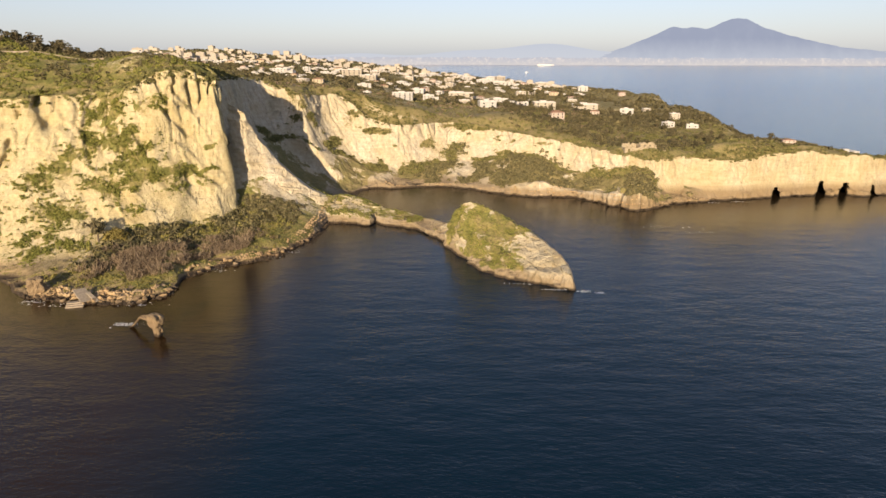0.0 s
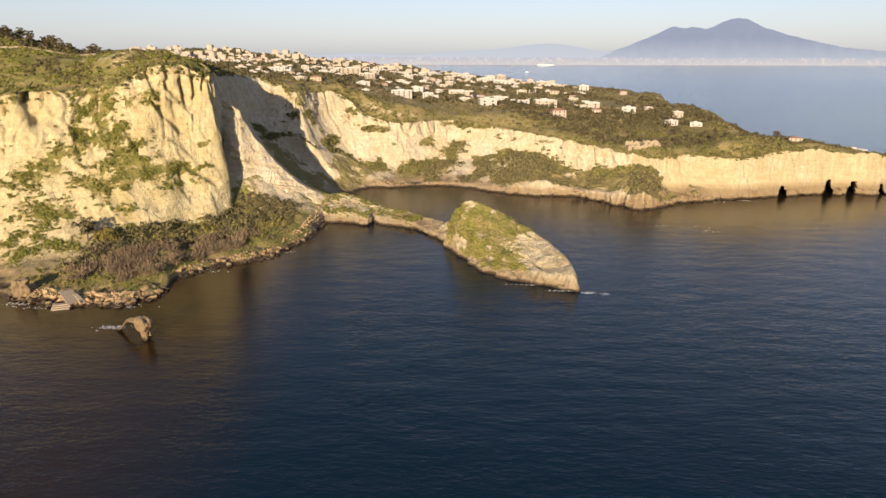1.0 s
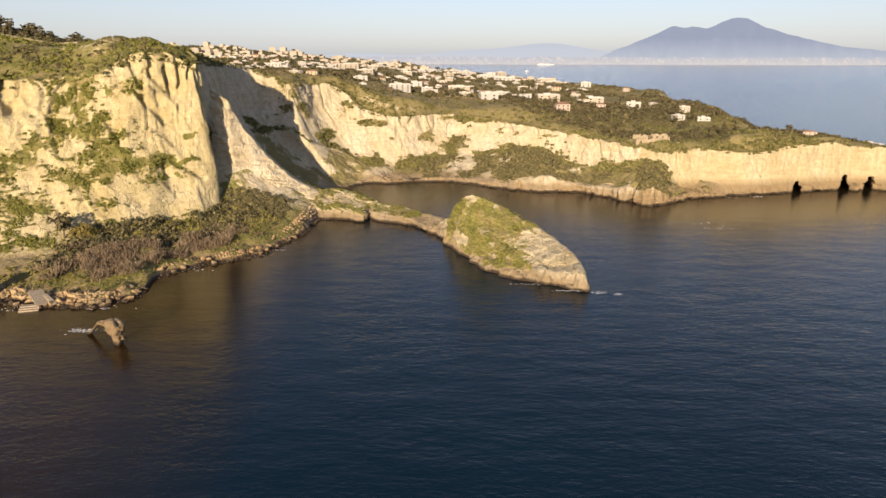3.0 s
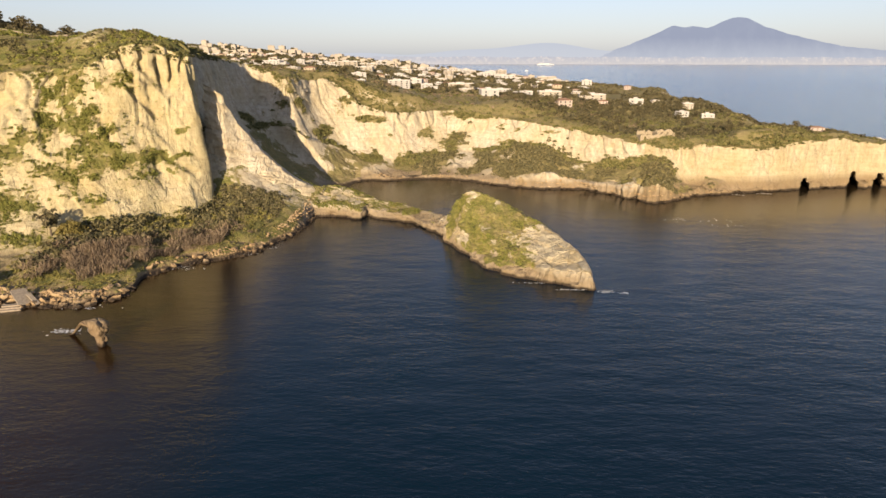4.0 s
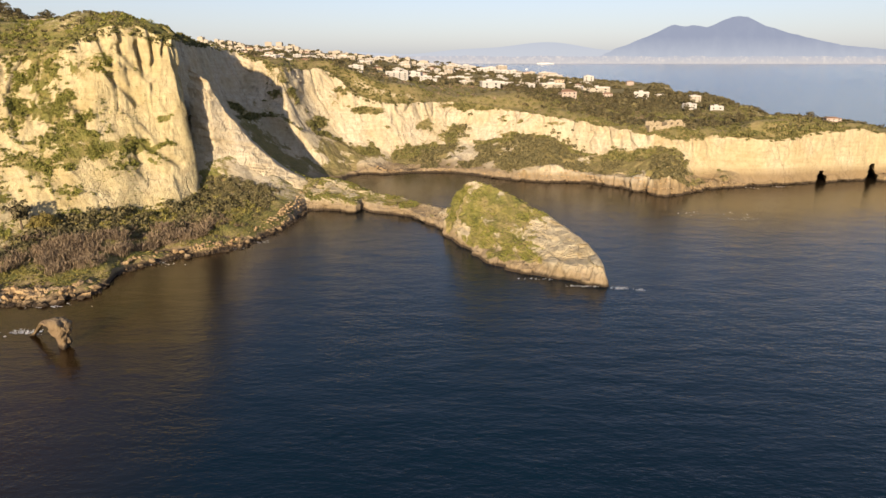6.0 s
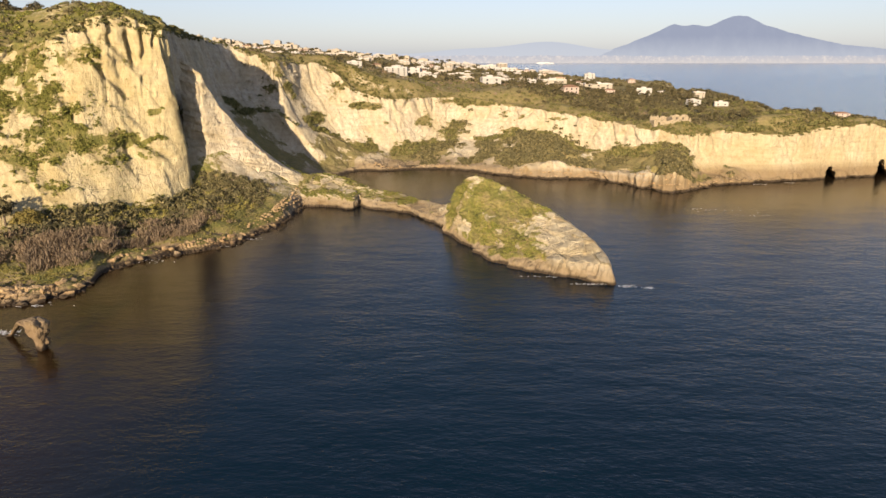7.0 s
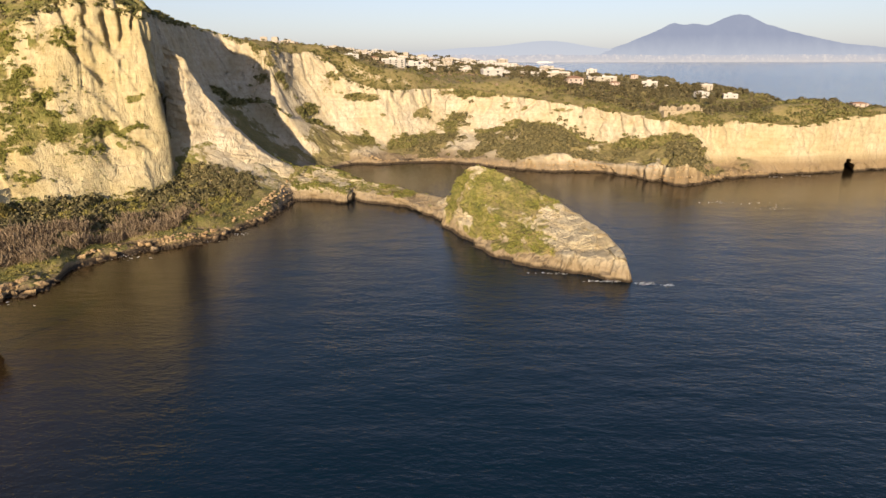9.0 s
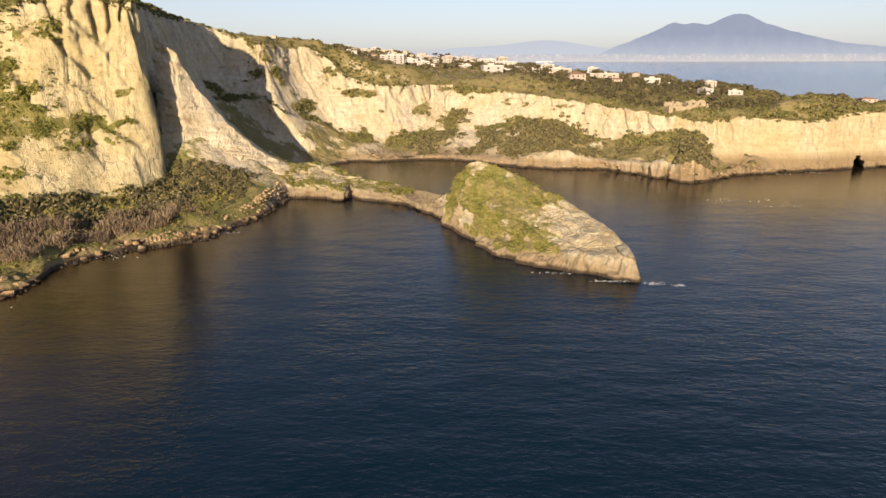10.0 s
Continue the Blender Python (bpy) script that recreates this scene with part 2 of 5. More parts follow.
def sea_material():
    m, n, l, b = material("sea_water", 0.06)
    geo = n.new("ShaderNodeNewGeometry").outputs["Position"]
    b.inputs["IOR"].default_value = 1.33
    b.inputs["Specular IOR Level"].default_value = 0.5
    c = ramp(n, l, noise_node(n, l, 0.012, 3, 0.5, geo), [(0.3, (0.0002, 0.0068, 0.0135)), (0.7, (0.0004, 0.0098, 0.0188))])
    s = n.new("ShaderNodeSeparateXYZ")
    l.new(geo, s.inputs[0])
    gulf = n.new("ShaderNodeMapRange")  # base colour turns a paler, streaky blue from y 450 outwards
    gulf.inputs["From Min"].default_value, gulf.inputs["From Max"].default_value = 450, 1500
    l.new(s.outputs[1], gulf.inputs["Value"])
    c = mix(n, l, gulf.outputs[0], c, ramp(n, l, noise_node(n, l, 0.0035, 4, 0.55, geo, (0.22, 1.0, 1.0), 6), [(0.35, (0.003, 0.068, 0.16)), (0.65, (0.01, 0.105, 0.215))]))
    murk_reflection = n.new("ShaderNodeMapRange")  # brown shallows under the west cliff, its reflection painted into the base colour
    murk_reflection.inputs["From Min"].default_value, murk_reflection.inputs["From Max"].default_value = -82, -40
    l.new(s.outputs[0], murk_reflection.inputs["Value"])
    bay = n.new("ShaderNodeMapRange")  # and in the sheltered bay, with its cliffs' reflection painted in too
    bay.inputs["From Min"].default_value, bay.inputs["From Max"].default_value = 235, 320
    l.new(s.outputs[1], bay.inputs["Value"])
    c = mix(n, l, calc(n, l, "SUBTRACT", bay.outputs[0], calc(n, l, "MULTIPLY", gulf.outputs[0], 30.0), True), c, (0.011, 0.0085, 0.0055))
    c = mix(n, l, murk_reflection.outputs[0], (0.0175, 0.009, 0.0031), c)
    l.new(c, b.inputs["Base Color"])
    swell = noise_node(n, l, 0.11, 3, 0.5, geo, (0.55, 1.25, 1.0))
    chop = noise_node(n, l, 0.62, 4, 0.6, geo, (0.5, 1.2, 1.0), 30)
    cross = noise_node(n, l, 0.9, 3, 0.6, geo, (0.6, 1.1, 1.0), -15)
    rip = noise_node(n, l, 1.9, 2, 0.5, geo, (0.7, 1.1, 1.0), 26)
    h = calc(n, l, "ADD", calc(n, l, "MULTIPLY", swell, 0.9), calc(n, l, "MULTIPLY", chop, 0.31))
    h = calc(n, l, "ADD", h, calc(n, l, "MULTIPLY", cross, 0.15))
    # the bay lies sheltered, the open water is rougher
    reach = n.new("ShaderNodeMapRange")
    reach.inputs["From Min"].default_value, reach.inputs["From Max"].default_value = 160, 300
    reach.inputs["To Min"].default_value, reach.inputs["To Max"].default_value = 0.62, 0.14
    l.new(s.outputs[1], reach.inputs["Value"])
    cove = n.new("ShaderNodeMapRange")  # still water in the lee of the west cliff
    cove.inputs["From Min"].default_value, cove.inputs["From Max"].default_value = -80, -5
    cove.inputs["To Min"].default_value, cove.inputs["To Max"].default_value = 0.42, 1.0
    l.new(calc(n, l, "ADD", s.outputs[0], calc(n, l, "MULTIPLY", calc(n, l, "SUBTRACT", noise_node(n, l, 0.03, 3, 0.5, geo), 0.5), 60.0)), cove.inputs["Value"])
    near = n.new("ShaderNodeMapRange")
    near.inputs["From Min"].default_value, near.inputs["From Max"].default_value = 110, 185
    near.inputs["To Min"].default_value, near.inputs["To Max"].default_value = 0.8, 0.34
    l.new(s.outputs[1], near.inputs["Value"])
    h = calc(n, l, "MULTIPLY", h, calc(n, l, "MAXIMUM", cove.outputs[0], near.outputs[0]))
    h = calc(n, l, "MULTIPLY", h, calc(n, l, "ADD", reach.outputs[0], calc(n, l, "MULTIPLY", gulf.outputs[0], 1.3)))
    h = calc(n, l, "ADD", h, calc(n, l, "MULTIPLY", rip, 0.065))
    bump(n, l, b, h, 1.0, 1.0)
    return m


SEA = sea_material()


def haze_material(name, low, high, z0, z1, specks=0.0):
    """Distance through kilometres of air: haze painted as a glowing colour, paler towards the sea."""
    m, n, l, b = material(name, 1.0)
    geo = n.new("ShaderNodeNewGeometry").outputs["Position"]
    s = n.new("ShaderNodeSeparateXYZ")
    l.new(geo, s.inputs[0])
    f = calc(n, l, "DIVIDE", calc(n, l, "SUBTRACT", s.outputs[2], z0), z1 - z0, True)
    # noise puts shaded gullies into the colour of the slopes
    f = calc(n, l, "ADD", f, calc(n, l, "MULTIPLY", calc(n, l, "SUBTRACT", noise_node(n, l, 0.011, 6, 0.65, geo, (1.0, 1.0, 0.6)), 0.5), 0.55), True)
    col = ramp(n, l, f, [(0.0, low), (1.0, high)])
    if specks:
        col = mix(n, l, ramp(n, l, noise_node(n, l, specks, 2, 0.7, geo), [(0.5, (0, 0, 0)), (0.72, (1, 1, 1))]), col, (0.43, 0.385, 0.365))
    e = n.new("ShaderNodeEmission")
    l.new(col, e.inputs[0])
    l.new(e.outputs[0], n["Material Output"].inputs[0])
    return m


# ---- meshes ----
def link(name, me, mat, parent=None):
    ob = new(name, me)
    if mat:
        me.materials.append(mat)
    if parent:
        ob.parent = parent
    return ob


def sheet(name, P, mat, keep=None, green=None, shade=True):
    """A mesh from a grid of points P[rows, columns, 3]."""
    r, c = P.shape[:2]
    ids = np.arange(r * c).reshape(r, c)
    q = np.stack([ids[:-1, :-1], ids[:-1, 1:], ids[1:, 1:], ids[1:, :-1]], -1).reshape(-1, 4)
    if keep is not None:
        q = q[keep[:-1, :-1].ravel() & keep[:-1, 1:].ravel() & keep[1:, 1:].ravel() & keep[1:, :-1].ravel()]
    me = raw_mesh(name, P.reshape(-1, 3), q, shade)
    if green is not None:
        me.attributes.new("green", "FLOAT", "POINT").data.foreach_set("value", np.ascontiguousarray(green.ravel(), dtype=np.float32))
    return link(name, me, mat)


def raw_mesh(name, v, q, shade=False):
    me = bpy.data.meshes.new(name)
    k = q.shape[1]
    me.vertices.add(len(v))
    me.vertices.foreach_set("co", np.ascontiguousarray(v, dtype=np.float32).ravel())
    me.loops.add(q.size)
    me.loops.foreach_set("vertex_index", np.ascontiguousarray(q, dtype=np.int32).ravel())
    me.polygons.add(len(q))
    me.polygons.foreach_set("loop_start", np.arange(0, q.size, k, dtype=np.int32))
    me.polygons.foreach_set("loop_total", np.full(len(q), k, dtype=np.int32))
    me.polygons.foreach_set("use_smooth", np.full(len(q), shade))
    me.update(calc_edges=True)
    me.validate()
    return me


def spline(points, per):
    """Points of a smooth line through the stations, about per metres apart, and where each station lies on it."""
    p = np.array(points, float)
    out, at = [], []
    for i in range(len(p) - 1):
        a, b, c, d = p[max(i - 1, 0)], p[i], p[i + 1], p[min(i + 2, len(p) - 1)]
        k = max(2, int(np.linalg.norm((c - b)[:3]) / per))
        t = np.linspace(0, 1, k, endpoint=False)[:, None]
        ta, tb = (c - a) * 0.4, (d - b) * 0.4
        out.append((2 * t**3 - 3 * t**2 + 1) * b + (t**3 - 2 * t**2 + t) * ta + (-2 * t**3 + 3 * t**2) * c + (t**3 - t**2) * tb)
    out.append(p[-1:])
    return np.concatenate(out)


# ---- the plan of the coast: stations of waterline, foot of the cliff and its edge ----
WEST = [  # waterline x y, foot x y z, edge x y z, steepness
    (-420, 205, -425, 225, 2, -440, 300, 78, 0.75),
    (-300, 207, -303, 216, 2, -315, 284, 68, 0.75),
    (-215, 209, -216, 213, 1, -235, 276, 64, 0.7),
    (-176, 209, -177, 213, 2, -190, 272, 65, 0.7),
    (-156, 194, -158, 226, 5, -165, 282, 67, 0.8),
    (-128, 187, -140, 240, 7, -147, 280, 70, 0.8),
    (-111, 187.5, -127, 251, 7, -134, 284, 77, 0.75),
    (-101.5, 196, -122, 256, 6.5, -128, 287, 77, 0.72),
    (-103, 212, -118, 260, 6, -124, 289, 77, 0.7),
    (-89, 226.5, -110, 268, 6, -116, 289, 73, 0.65),
    (-73, 238, -104, 279, 8, -110.5, 291, 72, 0.6),
]
GULLY = [
    (-64, 268, -108, 288, 13, -115.5, 299, 71, 0.5),
    (-57, 324, -116, 312, 42, -124, 314, 73, 0.5),
    (-56, 342, -110, 340, 34, -128, 350, 71.5, 0.6),
    (-56, 360, -106, 372, 32, -126, 388, 69, 0.8),
    (-54, 368, -92, 372, 32, -107, 392, 63, 0.7),
    (-52, 371, -82, 372, 25, -95, 383, 60, 0.6),
    (-48, 373, -72, 386, 20, -87, 404, 57.5, 0.6),
    (-44, 374, -66, 393, 17, -77, 410, 58, 0.6),
    (-40, 374, -58, 394, 12, -64, 412, 50, 0.65),
]
BAY = [
    (-34, 373, -50, 392, 8, -54, 412, 42, 0.65),
    (-16, 377, -30, 396, 6, -33, 410, 37, 0.45),
    (3, 377, 3, 411, 10, 0, 432, 37, 0.5),
    (22, 366, 24, 402, 12, 26, 420, 35, 0.5),
    (38, 355, 45, 396, 17, 48, 405, 32.5, 0.5),
    (58, 350, 60, 391, 18, 61, 397, 30, 0.5),
    (72, 350, 77, 378, 10, 79, 385, 28.5, 0.5),
    (92, 336, 94, 361, 10.5, 97, 367, 26.5, 0.5),
    (108, 319, 117, 347, 16, 119, 352, 24, 0.5),
    (124, 327, 133, 345, 5, 135, 352, 23.5, 0.5),
    (142, 337, 148, 346, 5, 150, 354, 23.5, 0.5),
]
EAST = [
    (159, 341, 161, 343, 2, 164, 349, 24, 0.45),
    (182, 346, 184, 347, 2, 186, 351, 24, 0.45),
    (204, 352, 206, 353, 2, 208, 356, 25, 0.45),
    (234, 357, 236, 358, 2, 238, 362, 25, 0.45),
    (264, 356, 266, 358, 2, 268, 363, 22, 0.45),
    (310, 372, 313, 375, 2, 318, 384, 18, 0.5),
    (360, 400, 362, 403, 1, 366, 412, 12, 0.6),
]
COAST = spline([(s[2], s[3], s[4], s[0], s[1], s[5], s[6], s[7], s[8]) for s in WEST + GULLY + BAY + EAST], 0.65)

# heights of the land behind the cliffs: x, y, z
INLAND = [(-420, 400, 118), (-250, 345, 93), (-235, 345, 90), (-220, 345, 86), (-205, 345, 83), (-187, 340, 82), (-172, 330, 81), (-225, 325, 85), (-194, 325, 80.5), (-156, 310, 84), (-140, 306, 85), (-126, 303, 83),
          (-140, 332, 80), (-138, 352, 76), (-170, 365, 72), (-142, 385, 69), (-120, 405, 65), (-250, 400, 80), (-150, 430, 60), (-260, 600, 62), (-120, 590, 61), (-105, 480, 59), (-60, 475, 52), (-15, 545, 45), (0, 480, 42), (60, 480, 38)]
# the grassy rise behind the edge of the bay
RISE = [(-98, 398, 64), (-86, 410, 66), (-73, 416, 65), (-60, 421, 59.5), (-48, 426, 53), (-36, 430, 49.5), (-23, 438, 47), (-9, 441, 43.5), (13, 441, 39.5), (32, 436, 43), (45, 431, 43.5), (58, 428, 42), (75, 426, 38), (100, 420, 33)]
HEADLAND = [(60, 600, 36), (120, 395, 25), (125, 420, 25), (142, 480, 27), (152, 366, 25), (172, 365, 34), (186, 366, 34), (200, 372, 33), (224, 380, 30), (248, 388, 25), (272, 395, 20), (298, 402, 9), (195, 364, 33), (230, 372, 30), (160, 388, 22), (185, 404, 23),
            (185, 440, 25), (184, 470, 25), (220, 450, 22), (214, 490, 28), (217, 560, 28), (190, 640, 20), (106, 680, 27)]
UPLAND = [(100, 720, 29), (0, 800, 44), (0, 1000, 47), (-120, 850, 58), (-260, 900, 70), (-500, 900, 84), (237, 700, 25), (271, 800, 18), (313, 1076, 10), (267, 1100, 20), (203, 1150, 23), (122, 1200, 28), (67, 1230, 34), (10, 1230, 43),
          (-107, 1250, 58), (-223, 1250, 67), (-338, 1250, 79), (-453, 1250, 89), (-569, 1250, 91), (-688, 1250, 74), (-700, 700, 100)]
SPOTS = np.array(INLAND + RISE + HEADLAND + UPLAND + [(s[5], s[6], s[7]) for s in WEST + GULLY + BAY + EAST], float)


def east_coast(y):
    return 212 + 0.17 * (y - 433) + 9 * np.sin(y / 47.0) + 190 * (1 - smooth(375, 425, y))


def ground(x, y):
    """Height of the land behind the cliff edge."""
    x, y = np.asarray(x, float), np.asarray(y, float)
    num, den = 0, 0
    for sx, sy, sz in SPOTS:
        w = 1.0 / ((x - sx) ** 2 + (y - sy) ** 2 + 60.0 + 0.00012 * (y - 300) ** 2) ** 1.6
        num, den = num + w * sz, den + w
    z = num / den
    z = z + fbm(x, y, 0.0, 40, 3, 0.5, 31) * 1.6 + fbm(x, y, 0.0, 9, 3, 0.5, 35) * 0.5
    e = east_coast(y)
    z = z - (z + 8) * smooth(8, 80, x - e)
    return z - (z + 8) * smooth(1240, 1420, y + 0.25 * x)


def outward(line):
    """Level direction to the right of the way along a line."""
    d = np.gradient(line, axis=0)
    d /= np.linalg.norm(d, axis=1, keepdims=True) + 1e-9
    return np.stack([d[:, 1], -d[:, 0]], 1)


GREENS = [  # plants of the west face: x z, half widths, share
    (-153, 61, 11, 5, 0.9), (-160, 54, 9, 6, 0.9), (-150, 47, 9, 4, 0.9), (-165, 42, 10, 5, 0.9), (-146, 37.5, 7, 3.5, 1.0), (-179, 36, 6, 3.5, 0.8), (-186, 31, 6, 2.5, 0.8), (-137, 31.5, 9, 3, 1.0), (-126, 31, 6, 2.2, 0.9), (-158, 28, 8, 5, 0.9),
    (-168, 19, 7, 3, 0.9), (-110, 46, 2.6, 1.5, 0.9), (-121, 41, 3, 1.2, 0.8), (-106, 28, 4, 1.5, 1.0)]
GREENS += [(-196, 15, 8, 3.5, 0.9), (-183, 25, 6, 3, 0.8), (-178, 9, 7, 2.5, 0.7), (-168, 67, 14, 2.5, 0.7), (-101, 10, 6, 6, 0.8), (-136, 24, 3, 1.5, 0.7), (-124, 25, 4, 1.5, 0.7), (-146, 18, 3, 2, 0.6)]

CAVES = [(203.5, 1.5, 5.2), (235, 1.9, 8.3), (250, 2.2, 7.0), (268, 1.8, 5.2)]  # sea caves: x, half width, height

CRACKS = [  # crevices of the west face: from x z to x z, half width, depth
    (-191, 76, -187, 63, 2.6, 6.5), (-187, 64, -181, 53, 2.2, 5.0), (-195.8, 46, -193.8, 38, 1.5, 4.0), (-195.7, 39, -201.9, 21, 1.4, 3.5), (-198.7, 70.2, -197.9, 62.6, 0.7, 2.5), (-195.8, 60, -191.8, 48, 0.6, 2.0),
    (-129.9, 76, -128.6, 66.6, 0.6, 2.6), (-136.8, 74, -132, 61.5, 0.8, 2.8), (-134.6, 61.5, -123.4, 47, 0.8, 2.4), (-124.3, 70, -121.8, 59, 0.6, 2.2), (-114.1, 74, -114.3, 66, 0.6, 2.4)]
CRACKS += [(-110.4, 72, -109.4, 57.5, 0.7, 2.6), (-110, 57, -108, 47, 0.5, 1.8), (-121.4, 32.4, -110, 23, 0.8, 1.8), (-124, 33, -120, 22, 0.6, 1.3), (-168, 52, -160, 36, 0.6, 1.4), (-118.5, 73, -118, 61, 0.5, 1.8)]


def cliffs():
    foot, water, edge, steep = COAST[:, 0:3], COAST[:, 3:5], COAST[:, 5:8], COAST[:, 8:9]
    k = 25
    out2 = outward(np.stack([np.convolve(np.pad(edge[:, i] + foot[:, i], k, mode="edge"), np.ones(2 * k + 1) / (2 * k + 1), "valid") for i in (0, 1)], 1))
    rows = []
    n = len(COAST)
    zero = np.zeros((n, 1))
    hollow_way = smooth(305, 330, water[:, 1:2]) * smooth(-40, -50, water[:, :1])
    bank = 0.2 - 0.18 * hollow_way + 0.28 * smooth(25, 70, water[:, :1]) * (1 - smooth(150, 170, water[:, :1]))
    for s in (9.0, 4.0, 1.5):
        rows.append(np.hstack([water + out2 * s, zero - 0.55 * s]))
    for t in np.linspace(0, 1, 46):
        rows.append(np.hstack([water * (1 - t) + foot[:, :2] * t, foot[:, 2:3] * (bank * smooth(0, 0.1, t) + (1 - bank) * t ** (1.3 + 0.6 * hollow_way))]))
    for u in np.linspace(0, 1, 92)[1:]:
        g = u ** steep
        rows.append(np.hstack([foot[:, :2] * (1 - g) + edge[:, :2] * g, foot[:, 2:3] * (1 - u) + edge[:, 2:3] * u]))
    inl = edge[:, :2] - foot[:, :2]
    inl = np.stack([np.convolve(np.pad(inl[:, i], k, mode="edge"), np.ones(2 * k + 1) / (2 * k + 1), "valid") for i in (0, 1)], 1)
    inl /= np.linalg.norm(inl, axis=1, keepdims=True)
    for d in np.linspace(0.8, 17, 18):
        p = edge[:, :2] + inl * d
        zz = ground(p[:, 0], p[:, 1])[:, None]
        b = smooth(0, 9, d)
        rows.append(np.hstack([p, edge[:, 2:3] * (1 - b) + (zz + 0.5 - 4.0 * smooth(13, 17, d)) * b]))
    P = np.stack(rows)
    x, y, z = P[..., 0], P[..., 1], P[..., 2]
    r = np.arange(len(rows))[:, None]
    face = smooth(40, 52, r) * (1 - smooth(136, 146, r)) * np.ones_like(x)
    shelf = smooth(2, 6, r) * (1 - smooth(40, 50, r)) * np.ones_like(x)
    upper = smooth(76, 124, r)
    west = 1 - smooth(-112, -100, edge[:, 0])[None, :] * np.ones_like(x)
    flute = ridged(x, y, z * 0.10, 10, 3, 3) * (0.35 + 1.9 * upper) + fbm(x, y, z * 0.3, 24, 3, 0.5, 5) * 2.2
    slab = ridged(x + z * 0.5, y, z * 0.5, 19, 2, 8) * 1.5 * west
    rough = fbm(x, y, z * 0.7, 5.0, 4, 0.5, 9) * 0.4
    # slabs that broke away in steps
    plates = fbm(x + 0.5 * z, y, z * 0.45, 9.0, 3, 0.55, 12) * 3.0
    plates = (np.floor(plates) + smooth(0.72, 1.0, plates - np.floor(plates))) * 0.85
    broken = facets(x + 0.3 * z, y, z * 0.32, 7.5, 70) * 0.8 + facets(x + 0.3 * z, y, z * 0.4, 2.8, 80) * 0.22
    far_side = smooth(120, 160, edge[:, 0])[None, :] * np.ones_like(x)
    calm = 1 - 0.75 * np.exp(-(((x + 109) / 10) ** 2 + ((y - 297) / 12) ** 2))
    amount = calm * face * (flute * (0.2 + 0.22 * west - 0.1 * far_side) + plates * 0.34 * (1 - 0.4 * far_side) + broken * (0.75 + 0.45 * upper - 0.75 * far_side) + slab * 0.35 + rough * (0.4 - 0.25 * far_side))
    # crevices that cut the upper face
    cut = smooth(0.86, 0.97, 1 - np.abs(vnoise((x + 0.15 * z) / 7.0, y / 7.0, z / 60.0, 14))) * upper * face * 1.7 * (1 - 0.8 * far_side)
    amount = amount - cut
    aside = np.zeros_like(x)
    for x0, z0, x1, z1, half, deep in CRACKS:
        k = np.clip(((x - x0) * (x1 - x0) + (z - z0) * (z1 - z0)) / ((x1 - x0) ** 2 + (z1 - z0) ** 2), 0, 1)
        d = np.hypot(x - x0 - k * (x1 - x0) + 0.5 * vnoise(z / 4.0, x0, 0, 6), z - z0 - k * (z1 - z0))
        gash = deep * smooth(half + 0.9, half * 0.35, d) * (0.7 + 0.3 * vnoise(z / 3.0, x / 3.0, 0, 7)) * (y < 302) * (x < -100)
        amount, aside = amount - gash, aside + gash
    hollow = np.zeros_like(x)
    for cx, half, top in CAVES:
        hollow = hollow + smooth(half + 0.9, half, np.abs(x - cx - 0.12 * z) * (1 + 1.5 * np.clip(z / top, 0, 1) ** 1.6) + 0.5 * vnoise(z / 2.0, cx, 0, 5)) * smooth(top + 0.8, top - 0.8, z) * (y < 372) * smooth(-2, 1, r - 3)
    P[..., :2] += out2[None] * (amount + smooth(60, 20, r) * (fbm(x, y, 0, 6, 4, 0.6, 23) * 1.0 - 2.2 * smooth(20, 50, x) * smooth(0.82, 0.97, 1 - np.abs(vnoise(x / 3.2, y / 9.0, z / 12.0, 26))) + broken * (0.9 + 2.2 * smooth(20, 60, x))))[..., None]
    P[..., 0] -= 0.45 * aside  # the crevices slant in behind their sunward lip
    P[..., :2] += np.array([18.0, 31.0]) * hollow[..., None]
    P[..., 2] += smooth(100, 134, r) * (1 - smooth(146, 156, r)) * smooth(30, 90, edge[:, 0])[None, :] * (1.8 * fbm(x, y, 0, 13, 3, 0.55, 27) + 1.0)
    mound = smooth(8, 20, r) * (1 - smooth(44, 62, r)) * smooth(-50, -40, x)
    P[..., 2] += mound * np.maximum(-1.0, (2.2 + 1.6 * smooth(20, 60, x)) * fbm(x, y, 0, 15, 3, 0.5, 25))
    P[..., 2] += face * fbm(x, y, z, 6, 2, 0.5, 17) * 0.5 + shelf * (fbm(x, y, 0, 7, 4, 0.6, 21) * 1.0 * smooth(0, 0.6, z))
    return P, r


CL, CL_ROW = cliffs()


def slope_up(P):
    """The upward part of a sheet's normal."""
    a, b = np.gradient(P, axis=0), np.gradient(P, axis=1)
    n = np.cross(b, a)
    n /= np.linalg.norm(n, axis=2, keepdims=True) + 1e-9
    return np.abs(n[..., 2])


def spot(x, y, z, cx, cy, cz, rx, ry, rz):
    return np.exp(-(((x - cx) / rx) ** 2 + ((y - cy) / ry) ** 2 + ((z - cz) / rz) ** 2))


